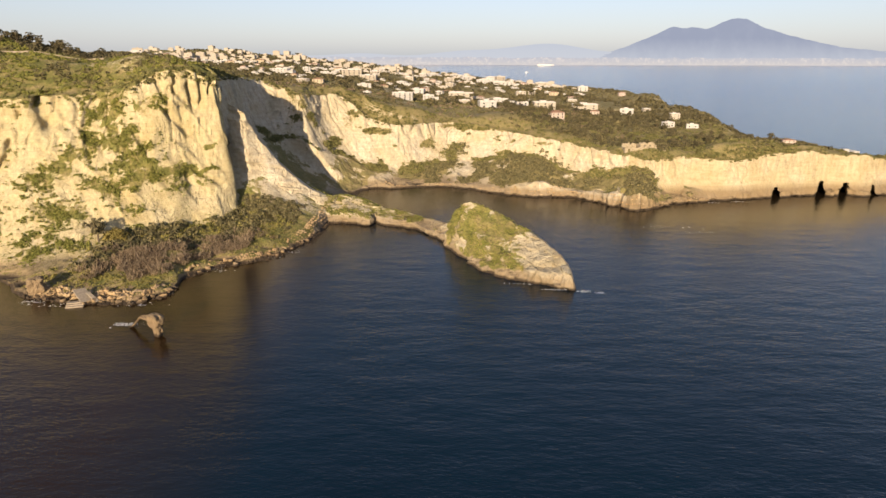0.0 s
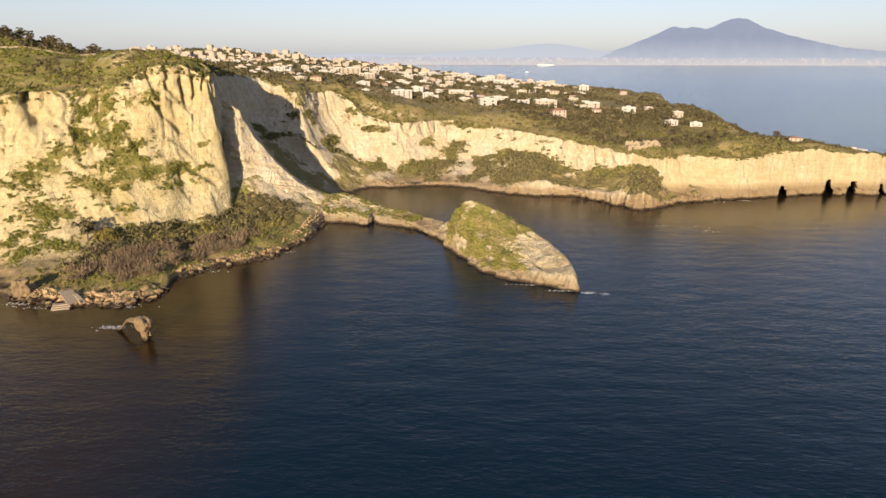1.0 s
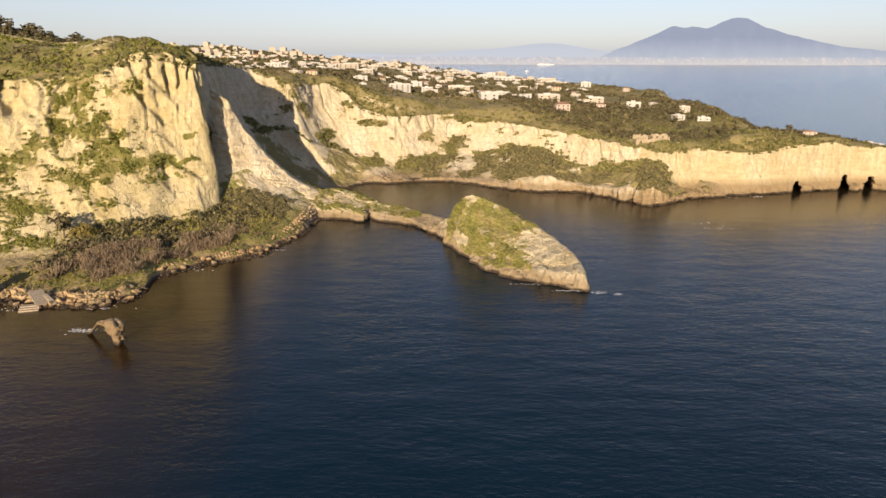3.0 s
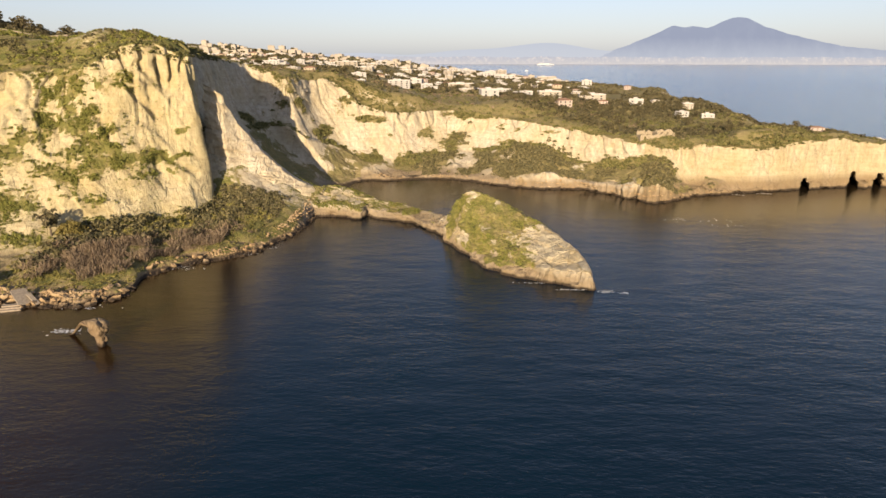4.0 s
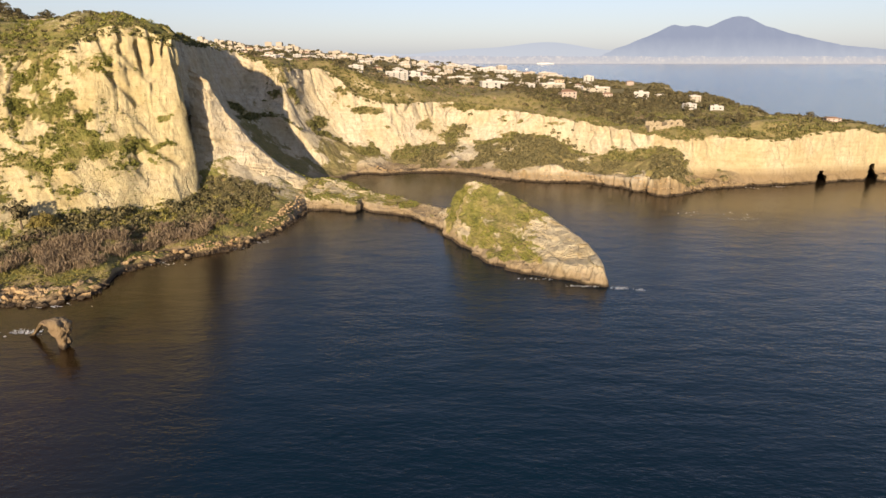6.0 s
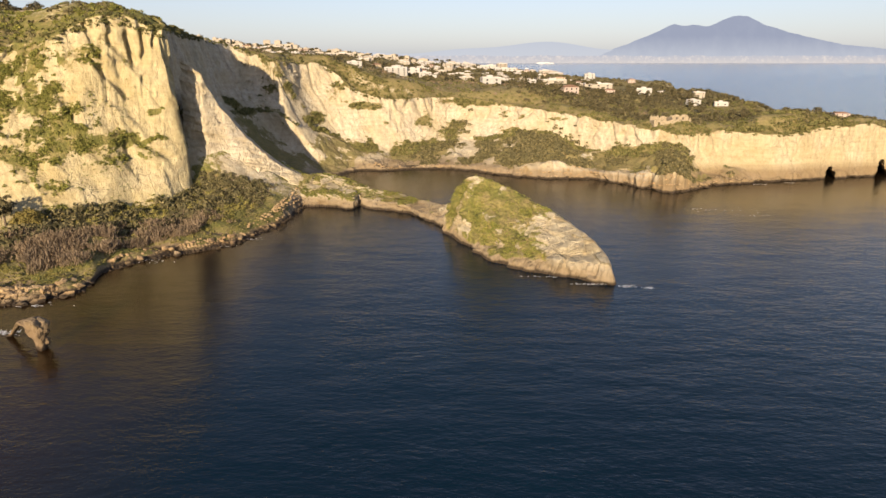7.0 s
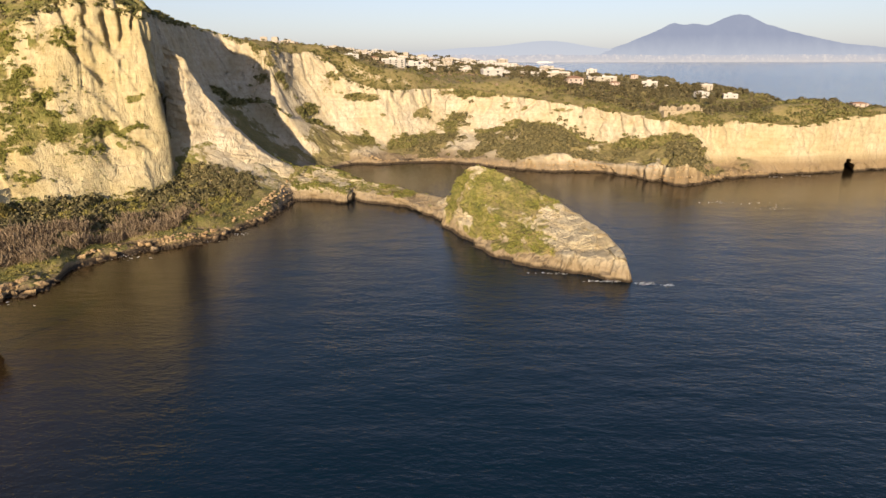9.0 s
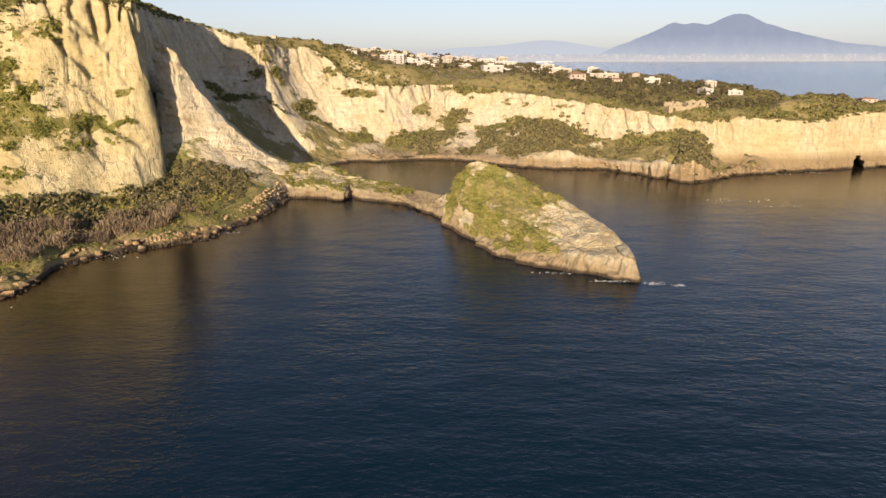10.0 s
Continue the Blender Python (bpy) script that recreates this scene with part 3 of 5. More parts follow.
def cliff_green(P, r):
    """Where plants hold on the cliffs: shelves, ledges, the edge, and the overgrown streaks of the west face and the bay."""
    x, y, z = P[..., 0], P[..., 1], P[..., 2]
    up = slope_up(P)
    g = smooth(0.45, 0.8, up) * (0.75 - 0.5 * ((r > 54) & (r < 132)))
    low = (r < 60) * smooth(-60, -50, x) * 1.0
    g = g * (1 - (r < 60) * smooth(146, 156, x))
    g = g * (1 - low) + low * (1 - smooth(146, 156, x)) * np.clip(0.45 + 0.32 * smooth(20, 50, x) + 0.75 * fbm(x, y, 0, 12, 4, 0.55, 43), 0, 1) * smooth(8, 13, r)
    g = g + smooth(136, 141, r) * 0.6
    patch = fbm(x, y, z, 13, 4, 0.55, 41)
    west = sum(a * np.exp(-(((x - cx - 6) / rx / 1.15) ** 2 + ((z - cz) / rz / 1.15) ** 2)) for cx, cz, rx, rz, a in GREENS) * (y < 303) * (x < -96)
    bay = 1.2 * spot(x, y, z, 7, 415, 20, 9, 30, 5) + 0.7 * spot(x, y, z, -10, 405, 12, 12, 30, 6) + 1.1 * spot(x, y, z, 50, 385, 13, 22, 26, 8) + 1.0 * spot(x, y, z, 95, 350, 12, 26, 22, 6) + 1.0 * spot(x, y, z, -48, 405, 33, 12, 20, 2.5) + 1.0 * spot(x, y, z, -76, 385, 27, 9, 18, 6) + 1.1 * spot(x, y, z, 118, 344, 14, 9, 12, 5) + 0.9 * spot(x, y, z, 20, 425, 34, 26, 20, 2.5) + 0.9 * spot(x, y, z, 75, 390, 27, 18, 20, 2) + 0.7 * spot(x, y, z, -25, 390, 7, 22, 18, 4)
    bay = bay + 0.9 * spot(x, y, z, -95, 384, 52, 8, 12, 12)
    bay = bay + 0.6 * smooth(0.12, 0.6, fbm(x, y, z * 1.6, 12, 4, 0.55, 47)) * (x > -112) * (x < 70) * (y > 380) * smooth(-112, -95, x)
    g = g * (1 - 0.4 * (r < 60) * smooth(-136, -150, x))
    tuft = smooth(-0.25, 0.35, fbm(x, y, z, 3.6, 4, 0.6, 45))
    g = g * 0.9 + 1.3 * west * (0.9 + 0.6 * patch) * (0.3 + 1.0 * tuft) + bay * (0.75 + 0.7 * patch) + 0.12 * patch
    gully = smooth(306, 316, y) * (1 - smooth(378, 392, y)) * (1 - smooth(-66, -58, x)) * (r < 134)
    g = g * (1 - 0.75 * np.exp(-(((x + 86) / 14) ** 2 + ((y - 292) / 9) ** 2)) * (z < 24))
    g = g * (1 - 0.45 * gully) + (0.08 + 0.34 * smooth(50, 36, z)) * gully * (0.6 + patch)
    return np.clip(g * smooth(0.5, 1.7, z + 0.6 * patch), 0, 1.2)


CL_GREEN = cliff_green(CL, CL_ROW)
split = int(np.argmin(np.hypot(COAST[:, 5] + 110.5, COAST[:, 6] - 302)))
tagged(sheet("cliff_west", CL[:, :split + 1], TUFF, None, CL_GREEN[:, :split + 1]), "sunlit yellow tuff sea cliff with crevices and clinging bushes", "cliff", kind="structure")
turn = split + int(np.argmin(np.abs(COAST[split:, 5] - 112)))
tagged(sheet("cliff_east", CL[:, turn:], HONEY_TUFF, None, CL_GREEN[:, turn:]), "low honey-coloured tuff cliff with dark sea caves at its foot", "cliff", kind="structure")
tagged(sheet("cliff_bay", CL[:, split:turn + 1], PALE_TUFF, None, CL_GREEN[:, split:turn + 1]), "pale eroded tuff cliff round a small bay, with scrub at its foot", "cliff", kind="structure")


def inside(px, py, line):
    """Whether points lie inland of the cliff edge: within the ring of the edge, closed far behind."""
    ring = np.vstack([line, [(460, 500), (900, 1800), (-1500, 1800), (-1500, 300), (-440, 302)]])
    odd = np.zeros(px.shape, bool)
    for (x1, y1), (x2, y2) in zip(ring, np.roll(ring, -1, 0)):
        if y1 != y2:
            odd ^= ((y1 > py) != (y2 > py)) & (px < (x2 - x1) * (py - y1) / (y2 - y1) + x1)
    return odd


EDGE = COAST[::6, 5:7]


def hill():
    ys = np.concatenate([np.arange(262, 480, 2.5), np.arange(480, 760, 5.0), np.arange(760, 1460, 9.0)])
    xs = np.concatenate([np.arange(-900, -460, 22.0), np.arange(-460, -240, 6.0), np.arange(-240, 300, 2.5), np.arange(300, 520, 8.0)])
    X, Y = np.meshgrid(xs, ys)
    Z = ground(X, Y)
    k = EDGE + outward(EDGE) * -9.0
    keep = inside(X, Y, k)
    green = np.clip(0.78 + 0.35 * fbm(X, Y, 0, 26, 4, 0.5, 51), 0, 1.2)
    return tagged(sheet("ground", np.stack([X, Y, Z], -1), TUFF, keep, green), "grassy plateau of scrub and dry turf above the cliffs", "hill", kind="structure")


hill()


# ---- ridges of rock: near foot, crest, far foot ----
def ridge_sheet(name, stations, mat, label, bulge, seed, per=0.6, rows=46, greens=None):
    L = spline([(s[2], s[3], s[4], s[0], s[1], s[5], s[6], s[7]) for s in stations], per)
    crest, near, far, bul = L[:, 0:3], L[:, 3:5], L[:, 5:7], L[:, 7:8]
    out = []
    for t in np.linspace(0, 1, rows):
        h = bul * smooth(0, 0.16, t) + (1 - bul) * t
        out.append(np.hstack([near * (1 - t) + crest[:, :2] * t, -2.0 + (crest[:, 2:3] + 2.0) * h]))
    for t in np.linspace(0, 1, rows)[1:]:
        out.append(np.hstack([crest[:, :2] * (1 - t) + far * t, crest[:, 2:3] - (crest[:, 2:3] + 2.0) * t**1.5]))
    P = np.stack(out)
    x, y, z = P[..., 0].copy(), P[..., 1].copy(), P[..., 2].copy()
    amp = smooth(-4, 1.5, z)
    n2 = outward(near)
    P[..., :2] += n2[None] * (bulge * amp * (0.6 * fbm(x, y, z * 0.6, 9, 4, 0.6, seed) + 0.1 * ridged(x, y, z * 0.5, 5, 2, seed + 5)))[..., None]
    # beds of the tuff stand out as ledges and joints cut them into blocks
    bed = vnoise((z + 0.22 * x) / 1.3, 0.0, 0.0, seed + 11) + 0.6 * vnoise((z + 0.2 * x) / 0.6, 3.0, x / 14, seed + 12)
    joint = smooth(0.86, 0.97, 1 - np.abs(vnoise(x / 4.5, y / 4.5, z / 25.0, seed + 13)))
    P[..., :2] += n2[None] * (amp * (0.75 * bed - 0.25 * joint))[..., None]
    plates = fbm(x, y, z * 0.8, 6.0, 3, 0.55, seed + 14) * 3.0
    plates = np.floor(plates) + smooth(0.75, 1.0, plates - np.floor(plates))
    broken = facets(x, y, z * 0.8, 7.0, seed + 20) * 0.75 + facets(x, y, z, 2.4, seed + 30) * 0.12
    P[..., :2] += n2[None] * (amp * bulge * (0.45 * plates + 1.3 * broken))[..., None]
    P[..., 2] += amp * bulge * (0.2 * plates + 0.75 * broken)
    P[..., 2] += amp * bulge * 0.3 * fbm(x, y, z, 5, 4, 0.55, seed + 9)
    g = np.zeros_like(x) if greens is None else np.clip(greens(P[..., 0], P[..., 1], P[..., 2], slope_up(P)), 0, 1.2)
    tagged(sheet(name, P, mat, None, g, False), label, "rock", kind="structure")
    return P, g


FIN = [  # near foot x y, crest x y z, far foot x y, bulge
    (-114, 296, -113, 305, 60, -113, 322, 0.2),
    (-104, 294, -105.6, 305, 55, -105, 325, 0.2),
    (-100, 293, -103.4, 306, 49.5, -102, 332, 0.15),
    (-96, 292, -100.6, 307, 43.5, -98, 336, 0.1),
    (-92, 291, -96.3, 307, 37.5, -92, 338, 0.1),
    (-85, 291, -90.8, 307, 29.6, -86, 340, 0.1),
    (-77, 291, -83.6, 307, 21.8, -78, 340, 0.1),
    (-68, 291, -75.8, 307, 15.4, -70, 338, 0.15),
    (-61, 292, -67.5, 306.5, 11.5, -62, 334, 0.3),
    (-56, 294, -62, 305, 8.5, -54, 326, 0.5),
]
FIN_P, FIN_G = ridge_sheet("rock_ridge", FIN, PALE_TUFF, "bare pale tuff ridge that falls from the cliff to the sea", 0.5, 61,
            greens=lambda x, y, z, up: 0.2 * up + 0.72 * smooth(310, 316, y) * smooth(34, 24, z) + 0.5 * fbm(x, y, z, 8, 3, 0.5, 77) * smooth(308, 314, y))

SPUR = [
    (-64, 291, -66, 308, 10.5, -66, 332, 0.55),
    (-55, 289.5, -57, 309, 11.0, -54, 331, 0.42),
    (-48, 287.5, -47, 307, 9.6, -42, 325, 0.5),
    (-40.5, 286, -38, 302, 7.0, -32, 318, 0.7),
    (-38, 292, -35, 302, 5.2, -30, 316, 0.8),
    (-34, 287, -30, 299, 5.2, -24, 311, 0.8),
    (-22, 282, -18, 292, 4.8, -12, 301, 0.8),
    (-12, 275, -7, 283, 4.0, 0, 291, 0.7),
    (-4, 262, 0.5, 269, 6, 9, 284, 0.6),
    (1, 248, 5, 256, 16, 20, 274, 0.35),
]
SPUR += [  # the islet
    (5, 238, 10, 249.5, 21.5, 27, 268, 0.14),
    (9.5, 229, 17.5, 246, 19.4, 33, 261, 0.14),
    (13, 221, 24, 243, 17, 38, 256, 0.16),
    (16, 216, 30, 240, 14.4, 43, 251, 0.22),
    (21, 212.5, 35.5, 235, 12.4, 47, 245, 0.3),
    (28, 209, 40.5, 228, 10.2, 49, 238, 0.42),
    (35, 205.5, 44, 221, 8.8, 50, 230, 0.58),
    (41, 203, 46, 214, 7.8, 50.5, 221, 0.75),
    (45.5, 201.3, 46.8, 207, 7.0, 50, 212, 0.85),
    (47.6, 200.6, 47.6, 203, 4.5, 49.5, 206, 0.8),
    (50, 200.6, 50.2, 201, -1.0, 50.5, 202, 0.5),
]


def spur_green(x, y, z, up):
    """Grass and shrubs over the spur and the islet's back; its seaward end, its peak and its foot are bare."""
    islet = smooth(-2, 3, x) * smooth(12, -9, x - 25 - 0.33 * (y - 213) + 10 * fbm(x, y, z, 8, 3, 0.6, 83)) * (1 - 0.45 * spot(x, y, z, 9.5, 250, 21.5, 4.5, 5, 3.0))
    spur = smooth(2, -6, x) * smooth(0.25, 0.7, up) * (0.9 - 0.25 * smooth(-30, -10, x))
    patch = fbm(x, y, z, 6, 4, 0.6, 79)
    return (islet * 1.1 * smooth(1.5, 4.0, z + 1.5 * patch) + spur * smooth(2.5, 4.0, z)) * (0.85 + 0.65 * patch) + 0.1 * up


SPUR_P, SPUR_G = ridge_sheet("rock_spur", SPUR, GREY_TUFF, "low tuff spur ending in a wedge-shaped islet with green scrub", 1.0, 67, 0.42, 60, greens=spur_green)

# ---- sea ----
ys = np.concatenate([np.arange(-900, 600, 60.0), np.arange(600, 5240, 160.0)])
xs = np.linspace(-5200, 6200, 60)
X, Y = np.meshgrid(xs, ys)
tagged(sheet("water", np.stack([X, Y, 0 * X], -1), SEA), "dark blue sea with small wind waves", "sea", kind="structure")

# ---- far shore and volcano ----
FAR = 5120.0
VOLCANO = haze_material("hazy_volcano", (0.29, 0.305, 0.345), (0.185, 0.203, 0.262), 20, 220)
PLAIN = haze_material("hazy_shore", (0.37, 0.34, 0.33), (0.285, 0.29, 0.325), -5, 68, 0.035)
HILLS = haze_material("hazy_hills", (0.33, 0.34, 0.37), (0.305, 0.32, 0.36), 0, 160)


def far_range(name, x0, x1, y0, profile, mat, label, depth=260, step=14.0):
    """A mountain far off: a tent of slopes over a line of heights."""
    xs = np.arange(x0, x1, step)
    h = profile(xs)
    rows = []
    for t in np.linspace(0, 1, 14):
        f = t ** 0.8
        rows.append(np.stack([xs, np.full_like(xs, y0 + depth * t * 0.3), -6 + (h + 6) * f + 10 * np.sin(np.pi * t) * fbm(xs, t * 900, 0, 90, 4, 0.55, 91)], -1))
    return tagged(sheet(name, np.stack(rows), mat), label, "mountain", kind="structure")


def volcano_line(x):
    # the cone, the older rim beside it and the long flanks
    z = np.interp(x, (700, 1108, 1259, 1488, 1776, 1865, 1901, 1950, 2003, 2049, 2111, 2183, 2250, 2320, 2388, 2443, 2501, 2663, 2797, 2941, 3145, 3353, 3722, 5200),
                  (10, 34, 70, 138, 250, 299, 311, 297, 290, 301, 297, 288, 317, 347, 369, 374, 367, 301, 263, 228, 183, 145, 113, 40))
    z = np.convolve(np.pad(z, 2, mode="edge"), np.ones(5) / 5, "valid")
    return z + fbm(x, 0, 0, 70, 5, 0.6, 93) * 3.0


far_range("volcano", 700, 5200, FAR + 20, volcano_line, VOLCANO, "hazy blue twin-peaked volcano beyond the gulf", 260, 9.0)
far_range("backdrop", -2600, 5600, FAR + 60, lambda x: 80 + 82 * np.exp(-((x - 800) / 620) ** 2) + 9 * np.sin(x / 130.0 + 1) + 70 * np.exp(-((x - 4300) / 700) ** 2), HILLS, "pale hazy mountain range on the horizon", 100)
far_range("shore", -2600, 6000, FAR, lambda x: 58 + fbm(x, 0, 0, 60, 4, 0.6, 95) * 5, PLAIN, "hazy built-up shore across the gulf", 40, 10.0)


# ---- scrub: many small leaves in clumps ----
def part(name, me, mat, parent, label=""):
    ob = link(name, me, mat, parent)
    if label:
        ob["label"] = label
    return ob


def clumps(rng, at, radius, leaves=30, flat=0.75, leaf=0.34):
    """Leaf blades set in round clumps at the given places: corners and faces."""
    n = len(at)
    d = rng.normal(size=(n, leaves, 3))
    d /= np.linalg.norm(d, axis=2, keepdims=True)
    d[..., 2] = np.abs(d[..., 2]) * 1.1 - 0.12
    rad = radius[:, None, None]
    c = at[:, None, :] + d * rad * np.array([1, 1, flat]) * rng.uniform(0.55, 1.05, (n, leaves, 1))
    nrm = d + rng.normal(size=d.shape) * 0.55
    nrm /= np.linalg.norm(nrm, axis=2, keepdims=True)
    side = np.cross(nrm, rng.normal(size=d.shape))
    side /= np.linalg.norm(side, axis=2, keepdims=True) + 1e-9
    up = np.cross(nrm, side)
    s = rad * leaf * rng.uniform(0.7, 1.35, (n, leaves, 1))
    v = np.stack([c - side * s, c - up * s * 0.7, c + side * s, c + up * s * 0.7], 2).reshape(-1, 3)
    return v, np.arange(len(v)).reshape(-1, 4)


def scrub(name, seed, at, radius, mat, label, leaves=30, flat=0.75, leaf=0.34):
    v, q = clumps(np.random.default_rng(seed), at, radius, leaves, flat, leaf)
    return tagged(link(name, raw_mesh(name, v, q), mat), label, "bushes", kind="stuff")


def pick(seed, P, weight, count):
    """Places on a sheet, drawn by weight and by the area round each of its points."""
    rng = np.random.default_rng(seed)
    a = np.linalg.norm(np.cross(np.gradient(P, axis=0), np.gradient(P, axis=1)), axis=2)
    w = (np.minimum(a, 1.5) * weight).ravel()
    i = rng.choice(len(w), size=count, p=w / w.sum())
    return P.reshape(-1, 3)[i] + rng.normal(size=(count, 3)) * np.array([0.35, 0.35, 0.05]), rng


ROWS_FACE, ROWS_EDGE = (CL_ROW >= 48) & (CL_ROW < 137), CL_ROW >= 134
XW = CL[..., 0]
west_side = np.zeros_like(XW)
west_side[:, :split + 1] = 1

drift = smooth(-0.15, 0.35, fbm(CL[..., 0], CL[..., 1], CL[..., 2] * 1.3, 5.0, 4, 0.6, 207))
at, rng = pick(201, CL, np.clip(CL_GREEN - 0.2, 0, 0.3) * (0.06 + drift) * ROWS_FACE * west_side * (XW > -270), 10000)
scrub("cliff_bushes", 202, at, 0.2 + 0.8 * rng.uniform(0, 1, len(at)) ** 2.2, GREEN_LEAF, "low green bushes clinging to the tuff face", 34, 0.9, 0.27)
at, rng = pick(203, CL, np.clip(CL_GREEN - 0.45, 0, 0.5) * ROWS_FACE * (1 - west_side) * (XW < 300) * ((XW < 150) | (CL[..., 2] > 13)), 1500)
scrub("cliff_bushes", 204, at, rng.uniform(0.5, 1.8, len(at)), LEAF, "green and brown scrub on ledges of the bay cliff", 26)
at, rng = pick(205, CL, smooth(-52, -44, XW) * (CL_ROW < 50) * (CL_ROW > 9) * (1 - west_side) * (XW < 150) * smooth(0.8, 2.4, CL[..., 2]) * (0.04 + (XW > -15)) * (0.01 + smooth(0.0, 0.35, fbm(CL[..., 0], CL[..., 1], 0, 12, 4, 0.55, 43))), 2000)
scrub("shore_bushes", 206, at, rng.uniform(0.6, 2.2, len(at)), DARK_LEAF, "dense evergreen scrub above the bay's shore", 30)
at, rng = pick(250, CL, 1e-9 + (1 - west_side) * (0.5 * spot(CL[..., 0], CL[..., 1], CL[..., 2], 7, 418, 20, 6, 14, 4) + 0.5 * spot(CL[..., 0], CL[..., 1], CL[..., 2], -12, 402, 9, 9, 10, 4) + 1.2 * spot(CL[..., 0], CL[..., 1], CL[..., 2], 55, 382, 13, 16, 16, 6) + 1.2 * spot(CL[..., 0], CL[..., 1], CL[..., 2], 117, 342, 12, 7, 10, 5)), 900)
scrub("bay_thicket", 251, at, rng.uniform(0.7, 2.0, len(at)), DARK_LEAF, "dense dark thickets against the foot of the bay cliff", 34)
at, rng = pick(252, CL, ROWS_FACE * west_side * (XW > -270) * smooth(0.1, 0.5, fbm(CL[..., 0], CL[..., 1], CL[..., 2], 22, 3, 0.5, 253)), 1500)
scrub("cliff_tufts", 254, at, rng.uniform(0.18, 0.5, len(at)), GREEN_LEAF, "small dark tufts scattered over the tuff face", 16)
at, rng = pick(208, CL, ROWS_EDGE * (CL_ROW < 150) * (XW > -330) * (XW < 330) * (0.15 + smooth(-0.2, 0.6, fbm(CL[..., 0], CL[..., 1], 0, 16, 3, 0.5, 209))), 3000)
scrub("edge_bushes", 210, at, rng.uniform(0.4, 1.5, len(at)), LEAF, "grassy tufts and bushes along the cliff edge", 26)

SHELF = (CL_ROW > 10) & (CL_ROW < 52)
y_in = smooth(14, 24, CL_ROW)
reeds_zone = np.clip(spot(CL[..., 0], CL[..., 1], 0 * XW, -128, 217, 0, 12, 11, 1) + spot(CL[..., 0], CL[..., 1], 0 * XW, -112, 224, 0, 17, 14, 1) + spot(CL[..., 0], CL[..., 1], 0 * XW, -92, 246, 0, 12, 10, 1), 0, 1)
at, rng = pick(211, CL, SHELF * west_side * smooth(-150, -140, XW) * y_in * smooth(22, 36, CL_ROW) * (1 - 0.8 * reeds_zone) * (0.15 + smooth(-0.3, 0.3, fbm(CL[..., 0], CL[..., 1], 0, 9, 3, 0.5, 255))), 850)
scrub("shelf_bushes", 212, at, 0.5 + 2.6 * rng.uniform(0, 1, len(at)) ** 2.2, DARK_LEAF, "dark green bushes on the shelf below the cliff", 60, 0.8, 0.22)
at, rng = pick(213, CL, SHELF * west_side * smooth(-156, -142, XW) * y_in * (1 - reeds_zone), 950)
scrub("shelf_bushes", 214, at, 0.35 + 1.5 * rng.uniform(0, 1, len(at)) ** 2, GRASS_LEAF, "yellow-green low shrubs on the shelf below the cliff", 50, 0.75, 0.22)
talus = (CL_ROW > 14) * (CL_ROW < 62) * smooth(268, 276, CL[..., 1]) * (1 - smooth(296, 302, CL[..., 1])) * (XW > -104) * (XW < -58) * smooth(16, 12, CL[..., 2] + 0.12 * (XW + 95)) * smooth(296, 290, CL[..., 1])
at, rng = pick(258, CL, (CL_ROW > 7) * (CL_ROW < 22) * west_side * (XW > -160) * smooth(0.6, 1.2, CL[..., 2]) * (0.4 + (CL[..., 1] < 208)), 1300)
scrub("shore_tufts", 259, at, rng.uniform(0.15, 0.6, len(at)), GRASS_LEAF, "yellow-green tufts of grass and herbs above the shore", 26)
at, rng = pick(215, CL, talus + 1e-9, 750)
scrub("talus_bushes", 216, at, 0.4 + 1.5 * rng.uniform(0, 1, len(at)) ** 2, DARK_LEAF, "olive-grey shrubs on the rubble slope by the ridge", 50, 0.75, 0.23)
at, rng = pick(256, CL, talus + 1e-9, 260)
scrub("talus_bushes", 257, at, rng.uniform(0.3, 0.9, len(at)), DRY_LEAF, "dry brown brush on the rubble slope by the ridge", 36, 0.8, 0.22)
at, rng = pick(217, SPUR_P, np.clip(SPUR_G - 0.45, 0, 0.5) * (0.1 + smooth(-0.1, 0.4, fbm(SPUR_P[..., 0], SPUR_P[..., 1], SPUR_P[..., 2], 7, 3, 0.6, 223))), 2200)
scrub("islet_bushes", 218, at, rng.uniform(0.2, 0.7, len(at)), GREEN_LEAF, "green shrubs over the top of the islet", 30, 0.85, 0.28)
at, rng = pick(219, FIN_P, np.clip(FIN_G - 0.5, 0, 0.5) + 1e-9, 320)
scrub("ridge_bushes", 220, at, rng.uniform(0.3, 1.0, len(at)), GREEN_LEAF, "green scrub on the shaded side of the ridge", 26)


def reeds(name, seed, at, height, label):
    """Upright dry stems in dense stands."""
    rng = np.random.default_rng(seed)
    k = 40
    n = len(at)
    base = at[:, None, :] + rng.normal(size=(n, k, 3)) * np.array([0.8, 0.8, 0.05])
    lean = rng.normal(size=(n, k, 3)) * np.array([0.42, 0.42, 0.15]) + np.array([0, 0, 1.0])
    h = height[:, None, None] * rng.uniform(0.6, 1.15, (n, k, 1))
    side = rng.normal(size=(n, k, 3)) * np.array([1, 1, 0.1])
    side /= np.linalg.norm(side, axis=2, keepdims=True)
    v = np.stack([base - side * 0.035, base + side * 0.035, base + lean * h + side * 0.09, base + lean * h - side * 0.09], 2).reshape(-1, 3)
    return tagged(link(name, raw_mesh(name, v, np.arange(len(v)).reshape(-1, 4)), DRY_LEAF), label, "reeds", kind="stuff")


